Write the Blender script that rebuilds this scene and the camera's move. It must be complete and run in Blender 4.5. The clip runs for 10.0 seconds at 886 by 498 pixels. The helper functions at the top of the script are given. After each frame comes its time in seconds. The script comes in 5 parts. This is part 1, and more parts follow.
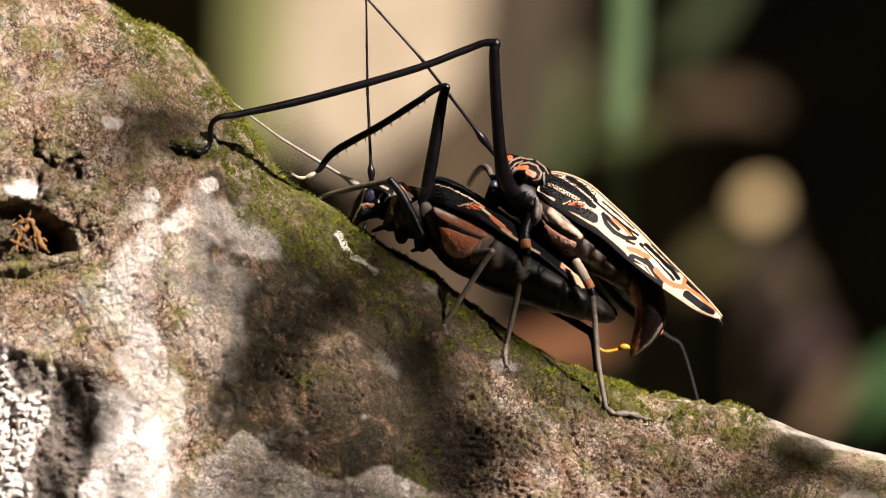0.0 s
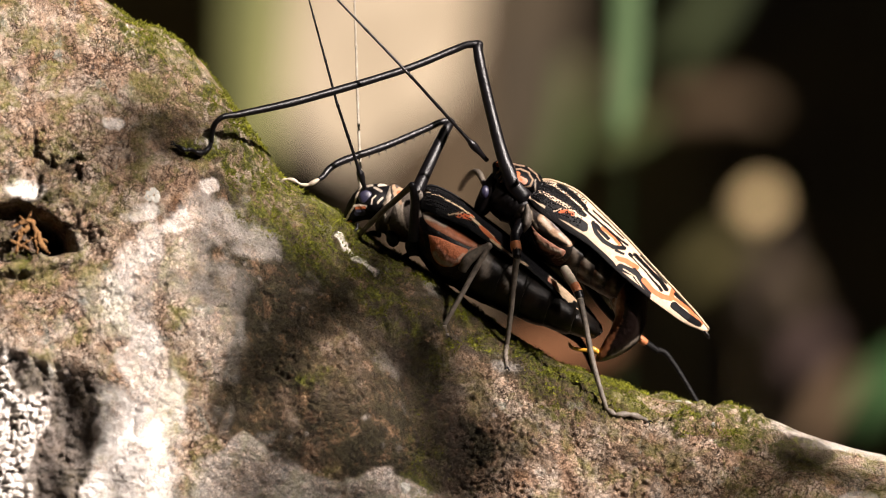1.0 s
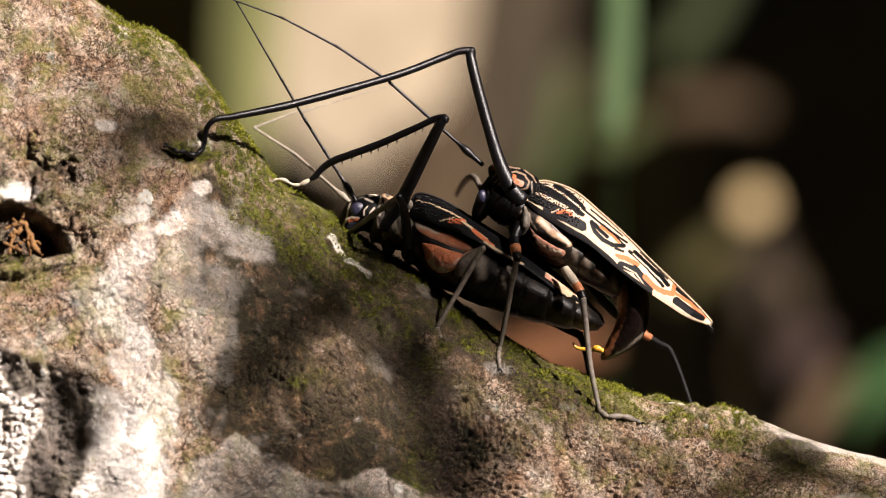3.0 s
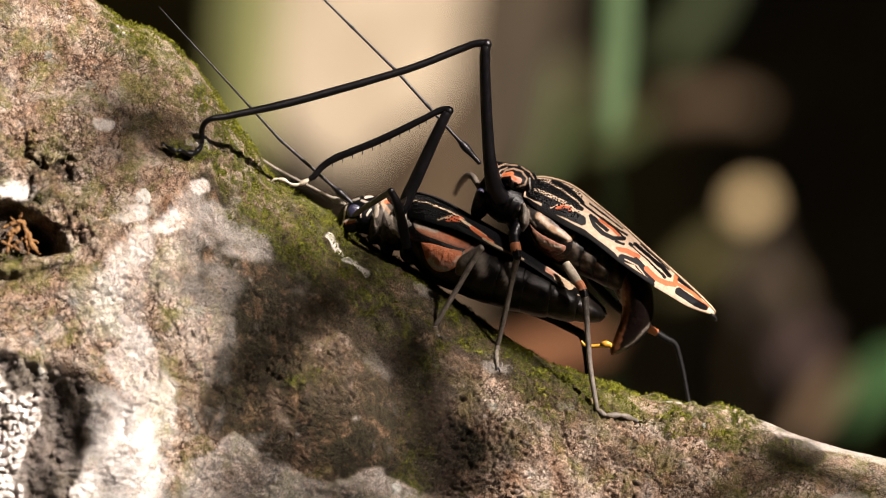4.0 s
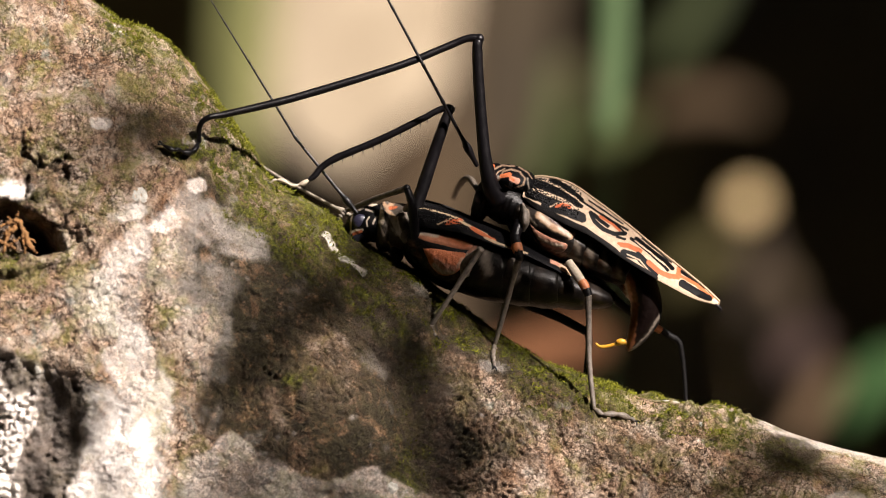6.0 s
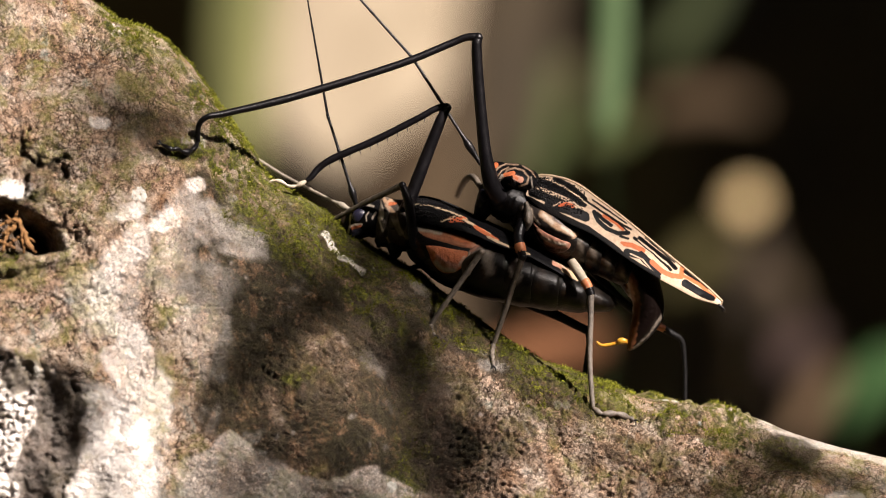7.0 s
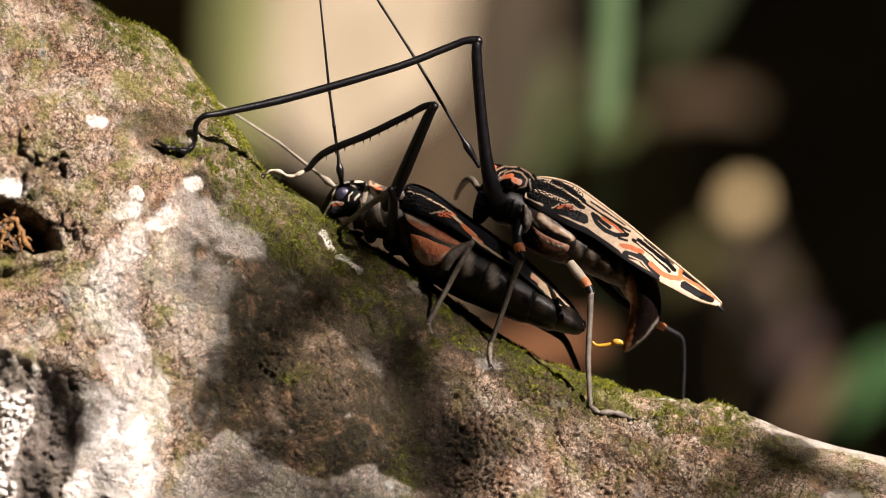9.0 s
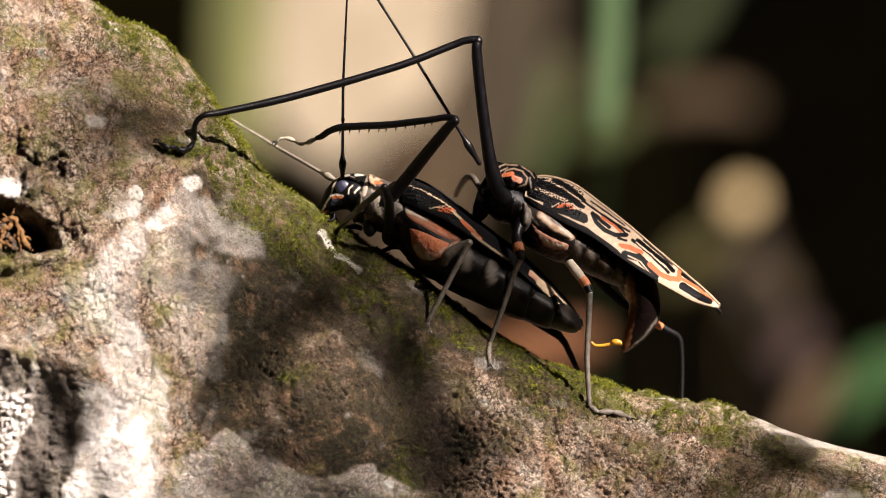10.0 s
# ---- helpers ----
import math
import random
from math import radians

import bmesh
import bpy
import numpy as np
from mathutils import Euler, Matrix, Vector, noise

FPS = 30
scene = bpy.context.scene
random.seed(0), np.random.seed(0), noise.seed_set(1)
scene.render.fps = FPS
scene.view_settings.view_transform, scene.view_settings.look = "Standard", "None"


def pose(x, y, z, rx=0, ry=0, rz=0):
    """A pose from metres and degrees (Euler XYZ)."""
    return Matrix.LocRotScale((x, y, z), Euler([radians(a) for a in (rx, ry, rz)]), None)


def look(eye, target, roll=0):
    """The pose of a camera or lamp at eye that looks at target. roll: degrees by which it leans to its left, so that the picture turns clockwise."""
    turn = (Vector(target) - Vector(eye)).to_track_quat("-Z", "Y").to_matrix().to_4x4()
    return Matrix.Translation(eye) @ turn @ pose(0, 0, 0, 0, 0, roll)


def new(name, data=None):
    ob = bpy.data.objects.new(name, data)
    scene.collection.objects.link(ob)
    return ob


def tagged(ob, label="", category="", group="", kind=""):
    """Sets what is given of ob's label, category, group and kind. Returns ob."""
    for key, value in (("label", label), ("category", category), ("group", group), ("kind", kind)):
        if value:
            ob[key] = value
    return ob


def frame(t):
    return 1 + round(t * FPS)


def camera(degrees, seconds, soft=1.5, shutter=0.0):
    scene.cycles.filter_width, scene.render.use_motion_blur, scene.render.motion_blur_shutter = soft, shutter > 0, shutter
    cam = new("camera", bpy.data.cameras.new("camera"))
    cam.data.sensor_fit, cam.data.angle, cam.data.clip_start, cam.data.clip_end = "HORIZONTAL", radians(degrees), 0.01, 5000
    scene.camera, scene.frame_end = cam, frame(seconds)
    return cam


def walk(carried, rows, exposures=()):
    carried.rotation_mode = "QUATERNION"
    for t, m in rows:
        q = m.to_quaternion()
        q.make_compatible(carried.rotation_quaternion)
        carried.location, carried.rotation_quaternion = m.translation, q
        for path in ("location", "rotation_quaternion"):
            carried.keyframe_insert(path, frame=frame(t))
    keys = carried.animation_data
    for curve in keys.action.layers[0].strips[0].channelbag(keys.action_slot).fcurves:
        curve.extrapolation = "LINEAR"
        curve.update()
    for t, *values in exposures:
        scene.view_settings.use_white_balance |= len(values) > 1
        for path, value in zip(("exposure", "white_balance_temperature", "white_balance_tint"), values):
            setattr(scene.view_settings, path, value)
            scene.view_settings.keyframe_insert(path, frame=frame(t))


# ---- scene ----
# The plan is drawn on an upright grid through the subject: u to the right, v down, one step = 0.125 mm, d = mm behind that plane.
STEP, REACH, HIGH = 0.000125, 1.4, 1.1
cam = camera(8.0, 10.0, soft=1.0)
cam.data.dof.use_dof = True
cam.data.dof.focus_distance = 1.388
cam.data.dof.aperture_fstop = 12.0


def cam_row(t, du, dv):
    return t, pose(0, -REACH, HIGH, 90 + dv * 0.00511, 0, du * 0.00511)


# a hand-held long lens that drifts slowly aside
walk(cam, [cam_row(*r) for r in (
    (0, 28, 2), (0.5, 31, 1), (1, 29, 3.5), (1.5, 26.5, 5), (2, 20.5, 8.5), (2.5, 18, 8), (4, 12.5, 5), (4.5, 11, 5), (5, 9.5, 4.5),
    (5.5, 8, 4), (7, 5, 2), (7.5, 4, 2), (8, 2, 1), (8.5, 1.5, 0.5), (9, 0.5, 0), (9.5, 0, 0), (10, -1, -1))])

# ---- world and sun ----
SUN = Vector((0.58, -0.54, 0.61)).normalized()
world = bpy.data.worlds.new("forest_sky")
scene.world = world
world.use_nodes = True
sky = world.node_tree.nodes.new("ShaderNodeTexSky")
sky.sky_type, sky.sun_disc = "NISHITA", False
sky.dust_density, sky.ozone_density = 4.0, 0.3
sky.sun_elevation, sky.sun_rotation = math.asin(SUN.z), math.atan2(SUN.x, SUN.y)
world.node_tree.links.new(sky.outputs[0], world.node_tree.nodes["Background"].inputs[0])
world.node_tree.nodes["Background"].inputs[1].default_value = 0.032
sun = new("sun", bpy.data.lights.new("sun", "SUN"))
sun.data.energy, sun.data.angle, sun.data.color = 5.0, radians(0.8), (1.0, 0.885, 0.825)
sun.matrix_world = look(SUN * 3 + Vector((0, 0, HIGH)), (0, 0, HIGH))
scene.view_settings.exposure = 1.46


# ---- helpers of this scene ----
def at(u, v, d=0.0):
    f = 1 + d * 0.001 / REACH
    return Vector(((u - 784) * STEP * f, d * 0.001, HIGH + (441 - v) * STEP * f))


def at_np(u, v, d):
    f = 1 + d * 0.001 / REACH
    return np.stack([(u - 784) * STEP * f, d * 0.001, HIGH + (441 - v) * STEP * f], -1)


def spline(pts, n):
    """Catmull-Rom through rows of numbers, n rows out."""
    p = np.asarray(pts, float)
    p = np.vstack([2 * p[0] - p[1], p, 2 * p[-1] - p[-2]])
    k = len(p) - 3
    x = np.linspace(0, k - 1e-9, n)
    i = x.astype(int)
    t = (x - i)[:, None]
    a, b, c, e = p[i], p[i + 1], p[i + 2], p[i + 3]
    return 0.5 * (2 * b + (c - a) * t + (2 * a - 5 * b + 4 * c - e) * t ** 2 + (3 * b - a - 3 * c + e) * t ** 3)


LATTICE = np.random.RandomState(7).rand(32, 32, 32)


def value_noise(p):
    q = np.floor(p).astype(int)
    f = p - q
    f = f * f * (3 - 2 * f)
    out = 0
    for i in (0, 1):
        for j in (0, 1):
            for k in (0, 1):
                w = (f[..., 0] if i else 1 - f[..., 0]) * (f[..., 1] if j else 1 - f[..., 1]) * (f[..., 2] if k else 1 - f[..., 2])
                out = out + w * LATTICE[(q[..., 0] + i) % 32, (q[..., 1] + j) % 32, (q[..., 2] + k) % 32]
    return out * 2 - 1


def fbm(p, octaves=4):
    out, amp = 0, 1.0
    for o in range(octaves):
        out = out + amp * value_noise(p * 2 ** o + 17.3 * o)
        amp *= 0.5
    return out


def grid_mesh(name, verts, nu, nv, wrap=False):
    """A mesh of nu x nv points; wrap closes the second way round."""
    me = bpy.data.meshes.new(name)
    i, j = np.meshgrid(np.arange(nu - 1), np.arange(nv if wrap else nv - 1), indexing="ij")
    k = (j + 1) % nv
    quads = np.stack([i * nv + j, i * nv + k, (i + 1) * nv + k, (i + 1) * nv + j], -1).reshape(-1, 4)
    me.from_pydata(verts.reshape(-1, 3).tolist(), [], quads.tolist())
    me.polygons.foreach_set("use_smooth", np.ones(len(me.polygons), bool))
    return me


def face_out(me):
    bm = bmesh.new()
    bm.from_mesh(me)
    bmesh.ops.recalc_face_normals(bm, faces=bm.faces)
    bm.to_mesh(me)
    bm.free()
    return me


def part(name, me, material, parent, label="", at_place=None):
    """Links a mesh as one part under a thing; its points are in world space at rest and become local to at_place."""
    base = parent["base"] if "base" in parent else (0, 0, 0)
    o = Vector(at_place) if at_place is not None else Vector(base)
    me.transform(Matrix.Translation(-o))
    if material:
        me.materials.append(material)
    ob = new(name, me)
    ob.parent = parent
    ob.location = o - Vector(base)
    ob["base"] = tuple(o)
    return tagged(ob, label)


def thing(name, base, label, category, group="", kind=""):
    ob = new(name)
    ob.location = base
    ob["base"] = tuple(base)
    ob.empty_display_size = 0.005
    return tagged(ob, label, category, group, kind)


def tube_mesh(name, rows, n=12, steps=24, rough=0.0):
    """A tapered round rod through rows of (u, v, d, radius in steps), with closed ends."""
    r = spline(rows, steps)
    c = at_np(r[:, 0], r[:, 1], r[:, 2])
    t = np.gradient(c, axis=0)
    t /= np.linalg.norm(t, axis=1)[:, None] + 1e-12
    up = np.array([0.0, 1.0, 0.05])
    s = np.cross(t, up)
    s /= np.linalg.norm(s, axis=1)[:, None] + 1e-9
    w = np.cross(s, t)
    a = np.linspace(0, 2 * np.pi, n, endpoint=False)
    rad = np.maximum(r[:, 3], 0.3)[:, None, None] * STEP
    ring = c[:, None] + rad * (np.cos(a)[None, :, None] * s[:, None] + np.sin(a)[None, :, None] * w[:, None])
    if rough:
        ring = ring + rough * STEP * (ring - c[:, None]) / (rad + 1e-9) * fbm(ring * 2500, 2)[..., None]
    ring = np.concatenate([np.repeat(c[:1, None], n, 1) - t[0] * rad[0] * 0.5, ring, np.repeat(c[-1:, None], n, 1) + t[-1] * rad[-1] * 0.5])
    return face_out(grid_mesh(name, ring, steps + 2, n, True))


def loft_mesh(name, rows, n=40, steps=60, rough=0.0):
    """A rounded body through rows of (u, v, d, half height in steps, half depth in mm) along its axis."""
    r = spline(rows, steps)
    c = r[:, :2]
    t = np.gradient(c, axis=0)
    t /= np.linalg.norm(t, axis=1)[:, None] + 1e-9
    nrm = np.stack([t[:, 1], -t[:, 0]], -1)
    a = np.linspace(0, 2 * np.pi, n, endpoint=False)
    hh, hd = np.maximum(r[:, 3], 0.2)[:, None], np.maximum(r[:, 4], 0.03)[:, None]
    u = c[:, None, 0] + nrm[:, None, 0] * hh * np.cos(a)
    v = c[:, None, 1] + nrm[:, None, 1] * hh * np.cos(a)
    d = r[:, None, 2] + hd * np.sin(a)
    p = at_np(u, v, d)
    if rough:
        p = p + rough * STEP * fbm(p * 1500, 3)[..., None] * np.array([1, 1, 1])
    p = np.concatenate([np.repeat(p[:1].mean(1, keepdims=True), n, 1), p, np.repeat(p[-1:].mean(1, keepdims=True), n, 1)])
    return face_out(grid_mesh(name, p, steps + 2, n, True))


def pigment(me, base, strokes, wobble=0.5, spread=0.9):
    """Colours of the cuticle, drawn as strokes (colour, half width, u, v, u, v ...) on the plan's grid."""
    p = np.empty(len(me.vertices) * 3)
    me.vertices.foreach_get("co", p)
    p = p.reshape(-1, 3)
    f = 1 + p[:, 1] / REACH
    u, v = p[:, 0] / STEP / f + 784, 441 - (p[:, 2] - HIGH) / STEP / f
    u = u + wobble * fbm(p * 1200, 3)
    v = v + wobble * fbm(p * 1200 + 50, 3)
    col = np.tile(np.array([*base, 1.0]), (len(p), 1))
    for c, w, *xy in strokes:
        q = np.array(xy, float).reshape(-1, 2)
        dist = np.full(len(p), 1e9)
        for (x0, y0), (x1, y1) in zip(q[:-1], q[1:]):
            ex, ey = x1 - x0, y1 - y0
            k = np.clip(((u - x0) * ex + (v - y0) * ey) / (ex * ex + ey * ey + 1e-9), 0, 1)
            dist = np.minimum(dist, np.hypot(u - x0 - k * ex, v - y0 - k * ey))
        m = np.clip((w - dist) / spread + 0.5, 0, 1)[:, None]
        col[:, :3] = col[:, :3] * (1 - m) + np.array(c) * m
    layer = me.color_attributes.new("pigment", "FLOAT_COLOR", "POINT")
    layer.data.foreach_set("color", col.ravel())
    return me


# ---- materials ----
def nodes_of(name):
    m = bpy.data.materials.new(name)
    m.use_nodes = True
    return m, m.node_tree.nodes, m.node_tree.links, m.node_tree.nodes["Principled BSDF"]


def simple(name, c1, c2, rough=0.5, scale=800, bump=0.2, bump_scale=3000, metal=0.0, spec=0.5, coat=0.0, sub=0.0, attribute=False, rough2=None):
    """A mottled surface: two colours by noise at two sizes, with relief; attribute: the cuticle's own pigment instead of the colours."""
    m, n, l, b = nodes_of(name)
    tc = n.new("ShaderNodeTexCoord")
    nz = n.new("ShaderNodeTexNoise")
    nz.inputs["Scale"].default_value, nz.inputs["Detail"].default_value, nz.inputs["Roughness"].default_value = scale, 6, 0.65
    l.new(tc.outputs["Object"], nz.inputs["Vector"])
    ramp = n.new("ShaderNodeValToRGB")
    ramp.color_ramp.elements[0].position, ramp.color_ramp.elements[1].position = 0.3, 0.7
    ramp.color_ramp.elements[0].color, ramp.color_ramp.elements[1].color = (*c1, 1), (*c2, 1)
    l.new(nz.outputs["Fac"], ramp.inputs[0])
    if attribute:
        at_node = n.new("ShaderNodeAttribute")
        at_node.attribute_name = "pigment"
        mx = n.new("ShaderNodeMix")
        mx.data_type, mx.blend_type = "RGBA", "MULTIPLY"
        mx.inputs[0].default_value = 1.0
        l.new(at_node.outputs["Color"], mx.inputs[6])
        l.new(ramp.outputs[0], mx.inputs[7])
        l.new(mx.outputs[2], b.inputs["Base Color"])
    else:
        l.new(ramp.outputs[0], b.inputs["Base Color"])
    fine = n.new("ShaderNodeTexNoise")
    fine.inputs["Scale"].default_value, fine.inputs["Detail"].default_value = bump_scale, 4
    l.new(tc.outputs["Object"], fine.inputs["Vector"])
    bp = n.new("ShaderNodeBump")
    bp.inputs["Strength"].default_value, bp.inputs["Distance"].default_value = bump, 0.0003
    l.new(fine.outputs["Fac"], bp.inputs["Height"])
    l.new(bp.outputs[0], b.inputs["Normal"])
    mr = n.new("ShaderNodeMapRange")
    mr.inputs[3].default_value, mr.inputs[4].default_value = rough, rough2 if rough2 is not None else min(1, rough + 0.2)
    l.new(nz.outputs["Fac"], mr.inputs[0])
    l.new(mr.outputs[0], b.inputs["Roughness"])
    b.inputs["Metallic"].default_value = metal
    b.inputs["Specular IOR Level"].default_value = spec
    b.inputs["Coat Weight"].default_value = coat
    b.inputs["Coat Roughness"].default_value = 0.2
    b.inputs["Subsurface Weight"].default_value = sub
    b.inputs["Subsurface Radius"].default_value = (0.002, 0.001, 0.0005)
    return m


def bark_material():
    """Bark whose masks tell moss, pale crust, and dark crust with painted shade apart."""
    m, n, l, b = nodes_of("bark")
    tc = n.new("ShaderNodeTexCoord")

    def noise_of(scale, detail=6, rough=0.6, dist=0.0):
        q = n.new("ShaderNodeTexNoise")
        q.inputs["Scale"].default_value, q.inputs["Detail"].default_value, q.inputs["Roughness"].default_value = scale, detail, rough
        q.inputs["Distortion"].default_value = dist
        l.new(tc.outputs["Object"], q.inputs["Vector"])
        return q.outputs["Fac"]

    def ramp_of(src, *stops):
        r = n.new("ShaderNodeValToRGB")
        while len(r.color_ramp.elements) < len(stops):
            r.color_ramp.elements.new(0.5)
        for e, (p, c) in zip(r.color_ramp.elements, stops):
            e.position, e.color = p, (*c, 1)
        l.new(src, r.inputs[0])
        return r.outputs[0]

    def mix(fac, a, c, blend="MIX"):
        x = n.new("ShaderNodeMix")
        x.data_type, x.blend_type = "RGBA", blend
        if isinstance(fac, float):
            x.inputs[0].default_value = fac
        else:
            l.new(fac, x.inputs[0])
        l.new(a, x.inputs[6])
        l.new(c, x.inputs[7])
        return x.outputs[2]

    def math_of(op, a, c):
        x = n.new("ShaderNodeMath")
        x.operation, x.use_clamp = op, True
        for k, s in enumerate((a, c)):
            if isinstance(s, (int, float)):
                x.inputs[k].default_value = s
            else:
                l.new(s, x.inputs[k])
        return x.outputs[0]

    masks = n.new("ShaderNodeAttribute")
    masks.attribute_name = "cover"
    sep = n.new("ShaderNodeSeparateColor")
    l.new(masks.outputs["Color"], sep.inputs[0])
    base = ramp_of(noise_of(90, 8, 0.7), (0.25, (0.18, 0.11, 0.07)), (0.40, (0.50, 0.34, 0.24)), (0.55, (0.66, 0.50, 0.38)), (0.72, (0.78, 0.67, 0.57)))
    speck = ramp_of(noise_of(700, 6, 0.75), (0.36, (0.16, 0.12, 0.09)), (0.48, (0.85, 0.82, 0.78)), (0.6, (1.2, 1.15, 1.08)))
    col = mix(0.75, base, speck, "MULTIPLY")
    blotch = ramp_of(noise_of(140, 7, 0.68, 0.3), (0.47, (0, 0, 0)), (0.56, (1, 1, 1)))
    flake = ramp_of(noise_of(480, 4, 0.6), (0.3, (0.60, 0.49, 0.39)), (0.65, (0.84, 0.76, 0.67)))
    col = mix(math_of("MULTIPLY", blotch, 0.55), col, flake)
    pit = ramp_of(noise_of(310, 5, 0.7, 0.2), (0.32, (0.10, 0.07, 0.05)), (0.41, (1, 1, 1)))
    col = mix(0.55, col, pit, "MULTIPLY")
    rust = ramp_of(noise_of(160, 5, 0.6, 0.5), (0.56, (0, 0, 0)), (0.68, (1, 1, 1)))
    orange = ramp_of(noise_of(500, 3), (0.3, (0.30, 0.12, 0.04)), (0.7, (0.42, 0.22, 0.08)))
    col = mix(math_of("MULTIPLY", rust, 0.55), col, orange)
    pale = ramp_of(noise_of(300, 6, 0.7), (0.3, (0.56, 0.49, 0.42)), (0.5, (0.88, 0.83, 0.78)))
    pale_edge = math_of("MULTIPLY", sep.outputs[1], ramp_of(noise_of(220, 6, 0.7), (0.3, (0.25, 0.25, 0.25)), (0.5, (1, 1, 1))))
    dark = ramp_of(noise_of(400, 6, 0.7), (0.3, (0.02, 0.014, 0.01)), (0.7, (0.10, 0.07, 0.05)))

    def fissures(scale, width, dist):
        x = n.new("ShaderNodeMath")
        x.operation = "SUBTRACT"
        x.inputs[1].default_value = 0.5
        l.new(noise_of(scale, 5, 0.62, dist), x.inputs[0])
        y = n.new("ShaderNodeMath")
        y.operation = "ABSOLUTE"
        l.new(x.outputs[0], y.inputs[0])
        return ramp_of(y.outputs[0], (0.0, (0.18, 0.13, 0.09)), (width, (1, 1, 1)))

    def crackle(scale, width, deep):
        bend = n.new("ShaderNodeMix")
        bend.data_type = "RGBA"
        bend.inputs[0].default_value = 0.0035
        push = n.new("ShaderNodeTexNoise")
        push.inputs["Scale"].default_value, push.inputs["Detail"].default_value = scale * 0.8, 4
        l.new(tc.outputs["Object"], push.inputs["Vector"])
        l.new(tc.outputs["Object"], bend.inputs[6])
        l.new(push.outputs["Color"], bend.inputs[7])
        v = n.new("ShaderNodeTexVoronoi")
        v.feature = "DISTANCE_TO_EDGE"
        v.inputs["Scale"].default_value = scale
        l.new(bend.outputs[2], v.inputs["Vector"])
        return ramp_of(v.outputs["Distance"], (0.0, (deep, deep * 0.8, deep * 0.62)), (width, (1, 1, 1)))

    net = mix(1.0, crackle(430, 0.07, 0.16), crackle(950, 0.10, 0.35), "MULTIPLY")
    col = mix(ramp_of(noise_of(110, 5, 0.7), (0.40, (0, 0, 0)), (0.54, (1, 1, 1))), col, mix(1.0, col, net, "MULTIPLY"))
    crack = mix(1.0, fissures(130, 0.018, 0.6), fissures(300, 0.03, 0.5), "MULTIPLY")
    col = mix(ramp_of(noise_of(75, 4), (0.36, (0, 0, 0)), (0.5, (1, 1, 1))), col, mix(1.0, col, crack, "MULTIPLY"))
    tint = ramp_of(noise_of(55, 5, 0.6, 0.8), (0.35, (0.55, 0.45, 0.36)), (0.5, (1, 1, 1)), (0.7, (1.0, 0.97, 0.8)))
    col = mix(0.45, col, tint, "MULTIPLY")
    alga = ramp_of(noise_of(120, 6, 0.7, 0.4), (0.49, (0, 0, 0)), (0.60, (1, 1, 1)))
    olive = ramp_of(noise_of(800, 3), (0.3, (0.13, 0.13, 0.025)), (0.7, (0.34, 0.33, 0.08)))
    col = mix(math_of("MULTIPLY", alga, 0.6), col, olive)
    teal = ramp_of(noise_of(150, 6, 0.7, 0.6), (0.60, (0, 0, 0)), (0.66, (1, 1, 1)))
    crust = ramp_of(noise_of(600, 4), (0.3, (0.20, 0.24, 0.20)), (0.7, (0.42, 0.46, 0.40)))
    col = mix(math_of("MULTIPLY", teal, 0.5), col, crust)
    # umber and black mottles: real bark stain, with shade mixed into the colour
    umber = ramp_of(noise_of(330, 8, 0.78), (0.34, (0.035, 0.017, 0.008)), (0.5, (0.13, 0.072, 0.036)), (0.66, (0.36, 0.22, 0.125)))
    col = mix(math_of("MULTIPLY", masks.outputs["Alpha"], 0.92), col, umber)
    dark_mottle = mix(0.5, ramp_of(noise_of(230, 8, 0.8, 0.3), (0.43, (0, 0, 0)), (0.48, (1, 1, 1))), ramp_of(noise_of(520, 8, 0.8, 0.2), (0.46, (0, 0, 0)), (0.51, (1, 1, 1))), "LIGHTEN")
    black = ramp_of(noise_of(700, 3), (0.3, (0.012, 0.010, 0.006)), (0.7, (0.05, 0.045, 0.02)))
    col = mix(math_of("MULTIPLY", math_of("MULTIPLY", masks.outputs["Alpha"], dark_mottle), 0.92), col, black)
    col = mix(math_of("MULTIPLY", pale_edge, 0.92), col, pale)
    # dark crust colour, which also paints the shade of hollows, gaps and valley
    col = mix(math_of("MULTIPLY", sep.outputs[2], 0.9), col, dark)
    green = ramp_of(noise_of(900, 5, 0.7), (0.3, (0.016, 0.016, 0.004)), (0.48, (0.075, 0.08, 0.010)), (0.72, (0.26, 0.26, 0.028)))
    film = math_of("MULTIPLY", sep.outputs[0], math_of("MULTIPLY", ramp_of(noise_of(380, 6, 0.75), (0.43, (0, 0, 0)), (0.53, (1, 1, 1))), ramp_of(noise_of(95, 4, 0.6), (0.38, (0.15, 0.15, 0.15)), (0.55, (1, 1, 1)))))
    col = mix(film, col, green)
    l.new(col, b.inputs["Base Color"])
    b.inputs["Roughness"].default_value = 0.85
    b.inputs["Specular IOR Level"].default_value = 0.25
    h1 = n.new("ShaderNodeBump")
    h1.inputs["Strength"].default_value, h1.inputs["Distance"].default_value = 1.0, 0.0038
    l.new(noise_of(420, 8, 0.72), h1.inputs["Height"])
    l.new(math_of("SUBTRACT", 1.0, math_of("MULTIPLY", pale_edge, 0.55)), h1.inputs["Strength"])
    warp = n.new("ShaderNodeMix")
    warp.data_type = "RGBA"
    warp.inputs[0].default_value = 0.012
    wn = n.new("ShaderNodeTexNoise")
    wn.inputs["Scale"].default_value, wn.inputs["Detail"].default_value = 180, 4
    l.new(tc.outputs["Object"], wn.inputs["Vector"])
    l.new(tc.outputs["Object"], warp.inputs[6])
    l.new(wn.outputs["Color"], warp.inputs[7])
    cells = n.new("ShaderNodeTexVoronoi")
    cells.inputs["Scale"].default_value = 420
